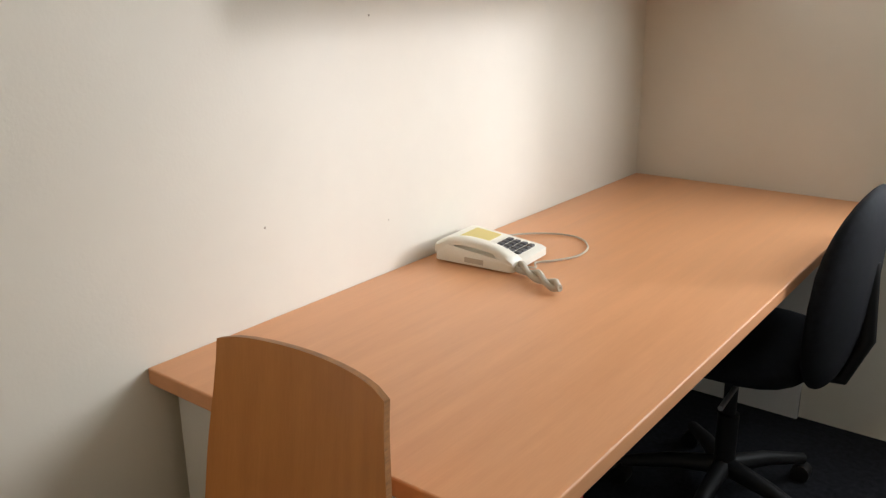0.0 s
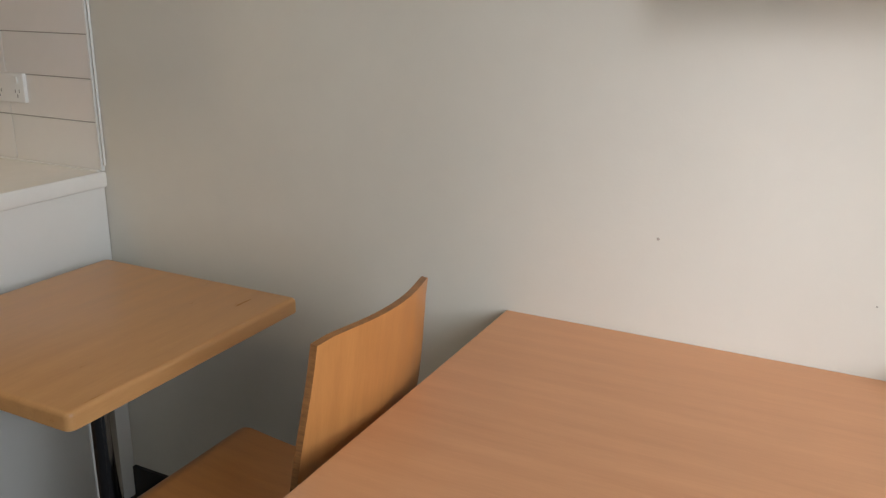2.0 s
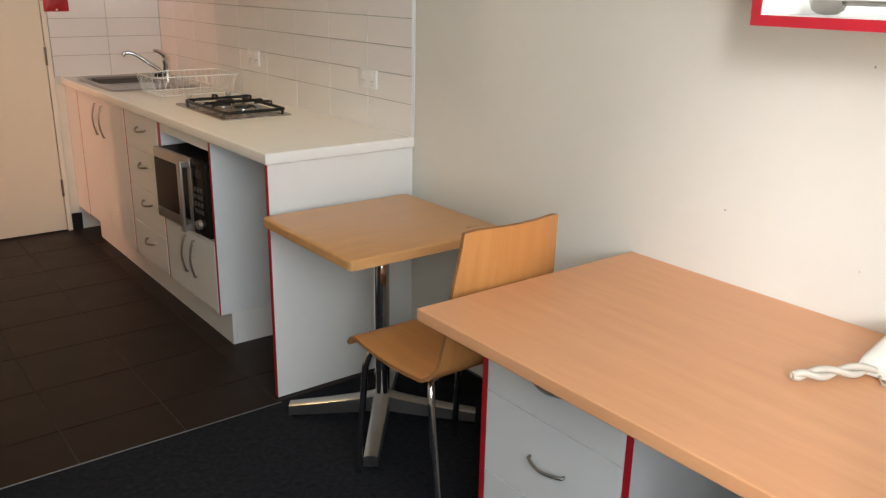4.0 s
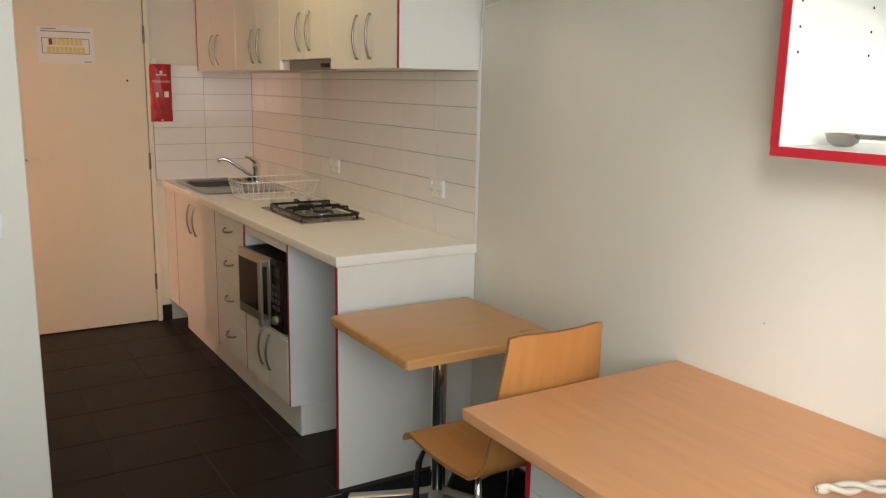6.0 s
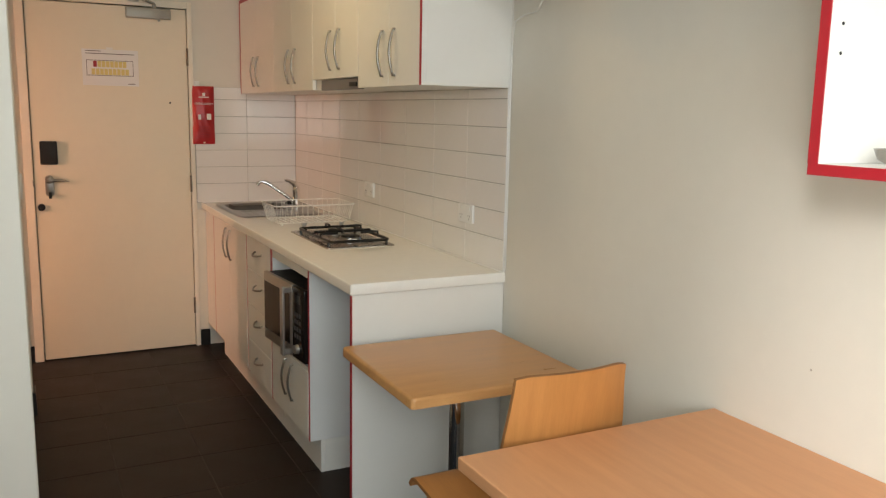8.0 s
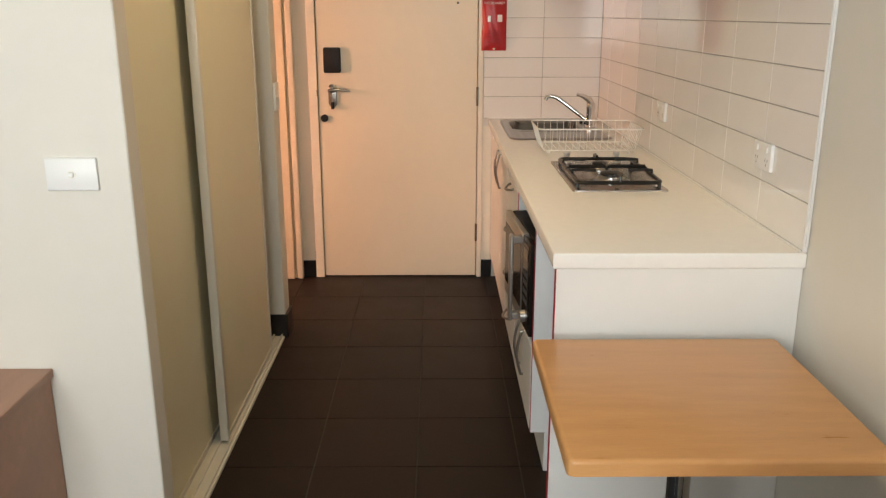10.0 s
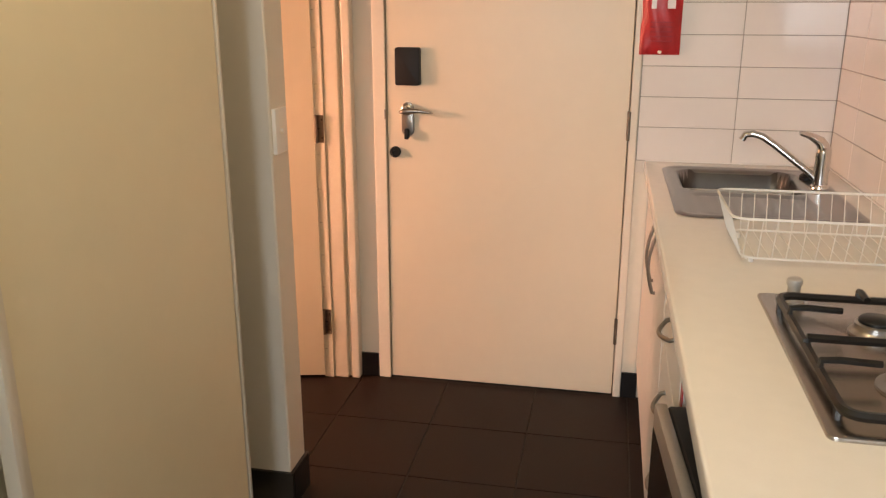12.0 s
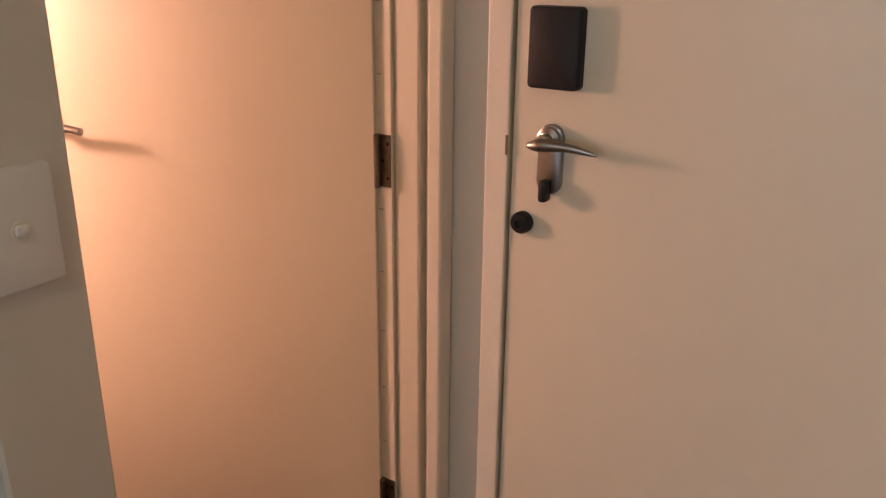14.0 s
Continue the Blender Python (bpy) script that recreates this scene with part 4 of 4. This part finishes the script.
part("rear_rail", box(-0.022, DY0 + 0.02, 0.40, -0.004, -1.62, DZ - 0.0305), PANEL, dk)
du = thing("drawer_unit", (-0.36, -1.375, 0), "white drawer unit with red edges under the desk", "drawers")
UY0, UY1, UXF = -1.565, -1.095, -0.568
for y in (UY0, UY1 - 0.018):
    part("side_panel", box(UXF + 0.0005, y, 0.0, -0.03, y + 0.018, DZ - 0.031), PANEL, du)
    part("edge_band", box(UXF - 0.0015, y, 0.0, UXF, y + 0.018, DZ - 0.031), RED, du, "red edge strip")
zs = (0.06, 0.28, 0.500, 0.702)
for z0, z1 in zip(zs, zs[1:]):
    d = part("drawer", box(UXF - 0.001, UY0 + 0.020, z0 + 0.0015, UXF + 0.017, UY1 - 0.020, z1 - 0.0015, 0.0012, 1), PANEL, du)
    bow_handle("handle", (UXF - 0.001, -1.275, z1 - 0.105), (UXF - 0.001, -1.385, z1 - 0.105), (-0.022, 0, -0.006), d, 0.004)
part("kickboard", box(UXF + 0.03, UY0 + 0.019, 0.0, UXF + 0.045, UY1 - 0.019, 0.058), PANEL, du)

# telephone
ph = thing("desk_telephone", (-0.13, -1.89, DZ), "old cream desk telephone with dark keys", "telephone")
P0 = Vector((-0.130, -1.905, DZ))
pm = Matrix.Translation(P0) @ Matrix.Rotation(radians(4), 4, 'Z')


def local(bm):
    bmesh.ops.transform(bm, matrix=pm, verts=bm.verts)
    return bm


# local axes: -x is the front of the phone (towards the sitter), +y is its handset side
b = bmesh.new()
lo = rounded(-0.105, -0.085, 0.105, 0.090, 0.015, 4)
v0 = [b.verts.new((u, v, 0.004)) for u, v in lo]
v1 = [b.verts.new((u, v, 0.020)) for u, v in lo]
v2 = [b.verts.new((u * 0.95, v * 0.95, 0.024 + 0.022 * (u + 0.105) / 0.21)) for u, v in lo]
for q, w in ((v0, v1), (v1, v2)):
    for i in range(len(q)):
        j = (i + 1) % len(q)
        b.faces.new((q[i], q[j], w[j], w[i]))
b.faces.new(v0[::-1])
b.faces.new(v2)
part("base", local(b), CREAM, ph, "", 30)


def slope(x):
    return 0.024 + 0.022 * (x / 0.95 + 0.105) / 0.21


hb = bmesh.new()
ring = []
for i in range(17):
    x = -0.104 + 0.208 * i / 16
    e = abs(x) / 0.104
    zt = 0.030 + 0.013 * (x + 0.104) / 0.208 + 0.024 * (1 - e ** 2.6)
    zb = max(slope(x) - 0.006, zt - 0.016) if e < 0.62 else 0.020
    w = 0.019 + 0.005 * smooth(0.55, 0.85, e)
    ring.append([hb.verts.new((x, 0.064 + u * w, z)) for u, z in ((-1, zb), (-1, zt - 0.007), (-0.6, zt - 0.001), (0.0, zt), (0.6, zt - 0.001), (1, zt - 0.007), (1, zb))])
for q, w in zip(ring, ring[1:]):
    for k in range(7):
        hb.faces.new((q[k], q[(k + 1) % 7], w[(k + 1) % 7], w[k]))
hb.faces.new(ring[0])
hb.faces.new(ring[-1][::-1])
part("handset", local(hb), CREAM, ph, "cream handset in its cradle", 60)
for i in range(4):
    for j in range(4):
        x, y = -0.076 + i * 0.019, 0.012 - j * 0.021
        part("key", local(box(x - 0.0075, y - 0.0085, slope(x) - 0.004, x + 0.0075, y + 0.0085, slope(x) + 0.004, 0.0015, 1)), KEYPAD, ph)
bm = box(0.012, -0.066, slope(0.012) - 0.004, 0.080, 0.020, slope(0.080) + 0.0015, 0.001, 1)
for v in bm.verts:
    if v.co.z > slope(0.04):
        v.co.z = slope(v.co.x) + 0.0015
part("card_window", local(bm), YELLOW, ph, "yellowed number card")
# Flat grey patch standing in for the light opening below the handset.
part("opening_patch", local(box(-0.030, 0.091, 0.010, 0.020, 0.0915, 0.022)), CORD, ph)
# coiled handset cord, twisted on the desk
A, B = Vector((-0.232, -1.850, DZ + 0.0165)), Vector((-0.388, -1.774, DZ + 0.0165))
axis = (B - A).normalized()
side = Vector((-axis.y, axis.x, 0))
pts = []
NT = 1500
for i in range(NT + 1):
    t = i / NT
    back = t > 0.5
    u = (1 - t) * 2 if back else t * 2
    tw = math.pi * 2.6 * u + (math.pi if back else 0)
    p = A.lerp(B, u) + (side * math.cos(tw) + Vector((0, 0, 1)) * math.sin(tw)) * 0.0075 * min(1, (1 - u) * 8 + 0.15)
    w = i * 0.75
    pts.append(p + (side * math.cos(w) + Vector((0, 0, 1)) * math.sin(w)) * 0.0052)
part("coiled_cord", tube(pts, 0.0022, 5), CORD, ph, "grey coiled cord", 60)
line = [(-0.05, -2.00, 0.010), (-0.10, -2.10, 0.006), (-0.17, -2.155, 0.004), (-0.235, -2.150, 0.004), (-0.285, -2.090, 0.004), (-0.295, -2.02, 0.004), (-0.27, -1.955, 0.005), (-0.245, -1.915, 0.006), (-0.262, -1.885, 0.005), (-0.235, -1.865, 0.010)]
cv = []
for i in range(len(line) - 1):
    q = [Vector(line[max(0, min(len(line) - 1, i + o))]) for o in (-1, 0, 1, 2)]
    for s in range(6):
        t = s / 6
        cv.append(0.5 * ((2 * q[1]) + (q[2] - q[0]) * t + (2 * q[0] - 5 * q[1] + 4 * q[2] - q[3]) * t * t + (3 * q[1] - q[0] - 3 * q[2] + q[3]) * t ** 3) + Vector((0, 0, DZ)))
part("line_cord", tube(cv, 0.0027, 6), CORD, ph, "thin grey line cord", 60)

# wall shelf over the desk
ws = thing("wall_shelf_unit", (-0.17, -2.25, 1.38), "white open wall shelf unit with red front edges", "shelf unit")
SHX, SHY0, SHY1, SHZ0, SHZ1 = -0.340, YW + 0.003, -1.559, 1.381, 2.28
for y in (SHY1 - 0.018, SHY0, (SHY0 + SHY1) / 2 - 0.009):
    d = part("side_panel", box(SHX + 0.003, y, SHZ0 + 0.0185, -0.016, y + 0.018, SHZ1 - 0.0185), LAM, ws)
    part("edge_band", box(SHX, y - 0.001, SHZ0 + 0.0185, SHX + 0.0028, y + 0.019, SHZ1 - 0.0185), RED, d, "red edge strip")
    if y < SHY1 - 0.03:
        continue
    for x in (-0.306, -0.065):
        for z in (1.586, 1.635, 1.685, 1.79, 1.84, 1.89):
            part("pin_hole", lathe([(0.0032, 0), (0.0032, -0.0006)], (x, y, z), 'y', 8), BLACK, d)
for z in (SHZ0, SHZ1 - 0.018):
    d = part("panel", box(SHX + 0.003, SHY0, z, -0.016, SHY1, z + 0.018), LAM, ws)
    part("edge_band", box(SHX, SHY0, z - 0.001, SHX + 0.0028, SHY1, z + 0.0185), RED, d, "red edge strip")
part("shelf", box(SHX + 0.02, (SHY0 + SHY1) / 2 + 0.0095, 1.742, -0.017, SHY1 - 0.0185, 1.760), LAM, ws)
part("back_panel", box(-0.015, SHY0, SHZ0, -0.002, SHY1, SHZ1), LAM, ws)
for x in (-0.306, -0.065):
    part("shelf_pin", box(x - 0.008, SHY1 - 0.030, 1.735, x + 0.008, SHY1 - 0.0185, 1.7418), NICKEL, ws)

# steel serving spoon on the shelf
sp = thing("steel_ladle", (-0.20, -1.72, 1.40), "stainless steel ladle lying on the shelf", "ladle")
LX, LY, LZ = -0.245, -1.655, 1.401
part("bowl", lathe([(0.002, 0.0), (0.017, 0.002), (0.028, 0.009), (0.033, 0.022), (0.035, 0.027), (0.032, 0.026), (0.026, 0.011), (0.004, 0.004)], (LX, LY, LZ)), HOBSTEEL, sp, "", 60)
part("handle", box(LX - 0.009, LY - 0.27, LZ + 0.018, LX + 0.009, LY - 0.030, LZ + 0.028, 0.004, 2), HOBSTEEL, sp, "flat steel handle", 40)

# television
tv = thing("television", (-0.16, -0.62, 1.87), "small wall mounted television with silver bezel", "television")
tvm = Matrix.Translation((-0.262, -0.625, 1.868)) @ Matrix.Rotation(radians(0), 4, 'Z') @ Matrix.Rotation(radians(-6), 4, 'Y')


def tvl(bm):
    bmesh.ops.transform(bm, matrix=tvm, verts=bm.verts)
    return bm


part("body", tvl(box(0.012, -0.305, 0.004, 0.075, 0.305, 0.40, 0.008, 2)), SILVER, tv, "grey casing", 40)
part("bottom_bezel", tvl(box(-0.004, -0.315, 0.0, 0.014, 0.315, 0.058, 0.006, 3)), SILVER, tv, "silver lower bezel", 40)
part("screen_frame", tvl(box(-0.002, -0.315, 0.0585, 0.012, 0.315, 0.41, 0.003, 1)), GLASSBLK, tv, "glossy black screen")
part("maker_plate", tvl(box(-0.0035, -0.030, 0.066, -0.0015, 0.030, 0.074)), WPLAST, tv)
part("wall_arm", tube([(-0.19, -0.62, 2.08), (-0.10, -0.60, 2.08), (-0.001, -0.60, 2.08)], 0.022, 10), BLACK, tv)
part("cable", tube(arc((-0.20, -0.35, 1.885), (-0.16, -0.47, 1.885), (0, 0, -0.050), 10), 0.004, 6), BLACK, tv, "black cable loop", 60)
part("cable", tube(arc((-0.19, -0.35, 1.89), (-0.17, -0.38, 1.89), (0, 0, -0.03), 10), 0.004, 6), BLACK, tv, "", 60)
part("aerial_lead", tube([(-0.18, -0.48, 1.885), (-0.14, -0.42, 1.83), (-0.08, -0.28, 1.795), (-0.03, -0.12, 1.80), (-0.008, -0.03, 1.79), (-0.006, -0.012, 1.72), (-0.006, -0.010, 1.57), (-0.006, -0.010, 0.915)], 0.0032, 6), WIRE, tv, "thin white cable down the wall", 60)
part("aerial_lead", tube(arc((-0.20, -0.33, 1.885), (-0.006, -0.012, 1.72), (0, 0.0, 0.03), 10), 0.0032, 6), WIRE, tv, "", 60)

# office chair
oc = thing("office_chair", (-0.575, -2.38, 0), "black fabric office chair pushed in at the desk", "office chair")
OX, OY = -0.575, -2.38
b = bmesh.new()
bmesh.ops.create_uvsphere(b, u_segments=24, v_segments=16, radius=1)
for v in b.verts:
    c = v.co
    s = lambda q, e: math.copysign(abs(q) ** e, q)
    v.co = Vector((OX - 0.25 + c.x * 0.045 - 0.05 * (c.z * 0.5) + 0.03 * c.y * c.y, OY + s(c.y, 0.75) * 0.235, 0.672 + s(c.z, 0.72) * 0.240))
part("backrest", b, FABRIC, oc, "rounded padded backrest", 60)
b = bmesh.new()
bmesh.ops.create_uvsphere(b, u_segments=24, v_segments=14, radius=1)
for v in b.verts:
    c = v.co
    s = lambda q, e: math.copysign(abs(q) ** e, q)
    v.co = Vector((OX + 0.02 + s(c.x, 0.6) * 0.235, OY + s(c.y, 0.6) * 0.24, 0.475 + s(c.z, 0.8) * 0.045))
part("seat", b, FABRIC, oc, "padded seat", 60)
part("back_bar", tube([(OX - 0.285, OY, 0.74), (OX - 0.30, OY, 0.55), (OX - 0.26, OY, 0.44), (OX - 0.10, OY, 0.425)], 0.018, 8), BLACK, oc, "", 60)
part("mechanism", box(OX - 0.12, OY - 0.08, 0.395, OX + 0.10, OY + 0.08, 0.432, 0.01, 2), BLACK, oc)
part("lever", tube([(OX - 0.05, OY + 0.08, 0.415), (OX - 0.06, OY + 0.27, 0.41)], 0.007, 8), SILVER, oc, "grey height lever")
part("gas_column", lathe([(0.028, 0.10), (0.028, 0.26), (0.018, 0.262), (0.018, 0.396)], (OX, OY, 0)), BLACK, oc, "", 40)
for k in range(5):
    a = radians(72 * k + 20)
    d = Vector((math.cos(a), math.sin(a), 0))
    leg = part("base_arm", tube([Vector((OX, OY, 0.105)), Vector((OX, OY, 0.095)) + d * 0.14, Vector((OX, OY, 0.068)) + d * 0.27], 0.02, 8, radii=[0.028, 0.022, 0.016]), BLACK, oc, "", 60)
    p = Vector((OX, OY, 0.026)) + d * 0.27
    part("castor", lathe([(0.010, -0.022), (0.025, -0.020), (0.026, 0.0), (0.025, 0.020), (0.010, 0.022)], p, 'y', 16), BLACK, leg, "", 40)

# chips in the plaster
for y, z, r in ((-1.337, 0.919, 0.003), (-1.687, 0.857, 0.0018), (-1.645, 1.295, 0.003)):
    s = thing("wall_mark", (-0.0005, y, z), "small dark chip in the wall paint", "wall mark")
    part("chip", lathe([(r, 0), (r * 0.6, -0.0006)], (0.0, y, z), 'x', 7), CHIP, s)

# ---- wall tiles ----
wall_tiles = thing("tiled_splashback", (-0.005, 1.3, 0.9), "white glazed wall tiles in straight stacked rows", "wall tiles", kind="structure")
part("grout_bed", box(-0.0065, 0.001, 0.9005, -0.0005, YD - 0.0005, UZ0 - 0.001), WGROUT, wall_tiles)
part("grout_bed", box(-0.632, YD - 0.0065, 0.9005, -0.007, YD - 0.0006, 1.600), WGROUT, wall_tiles)
part("edge_trim", box(-0.011, -0.004, 0.9005, -0.0005, 0.0008, UZ0 - 0.001, 0.001, 1), WPLAST, wall_tiles, "white plastic edge trim")
tile_mesh = {}
zj = [0.9015, 1.017, 1.119, 1.221, 1.323, 1.425, 1.527]
GAP = 0.0022


def tile(dims, m, parent, material, name="tile", bev=0.0012):
    key = (*[round(d, 4) for d in dims], material.name)
    if key not in tile_mesh:
        bm = box(-dims[0] / 2, -dims[1] / 2, -dims[2] / 2, dims[0] / 2, dims[1] / 2, dims[2] / 2)
        me = bpy.data.meshes.new(name)
        if bev:
            bmesh.ops.bevel(bm, geom=bm.edges[:], offset=bev, segments=1, affect='EDGES')
        bm.to_mesh(me)
        bm.free()
        me.materials.append(material)
        tile_mesh[key] = me
    o = new(name, tile_mesh[key])
    o.parent = parent
    o.location = Vector(m) - ORIGIN.get(parent.name, Vector())
    return o


ys = [0.001] + [0.002 + 0.2955 * k for k in range(1, 9)] + [YD - 0.008]
tops = zj[1:] + [UZ0 - 0.001]
for z0, z1 in zip(zj, tops):
    for y0, y1 in zip(ys, ys[1:]):
        tile((0.006, y1 - y0 - GAP, z1 - z0 - GAP), (-0.0066, (y0 + y1) / 2, (z0 + z1) / 2), wall_tiles, WTILE)
for z0, z1 in zip(zj, zj[1:] + [1.600]):
    for x0, x1 in ((-0.632, -0.318), (-0.318, -0.0105)):
        tile((x1 - x0 - GAP, 0.006, z1 - z0 - GAP), ((x0 + x1) / 2, YD - 0.0066, (z0 + z1) / 2), wall_tiles, WTILE)
# lower tiles beside the door
part("skirting_tile_field", box(-0.632, YD - 0.004, 0.101, -0.585, YD - 0.0006, 0.858), TRIM, wall_tiles)

# ---- floor tiles ----
S = 0.3415
for i in range(-9, 6):
    for j in range(-8, 3):
        x0, y0 = -0.608 + S * i, 2.262 + S * j
        x1, y1 = x0 + S, y0 + S
        x0, x1, y0, y1 = max(x0, -3.4), min(x1, 0.0), max(y0, -0.030), min(y1, YD)
        if x1 - x0 < 0.02 or y1 - y0 < 0.02:
            continue
        if x1 < -1.73 and y0 < 1.7:
            continue
        tile((x1 - x0 - 0.004, y1 - y0 - 0.004, 0.006), ((x0 + x1) / 2, (y0 + y1) / 2, -0.003), floor, FTILE, "floor_tile", 0.0008)
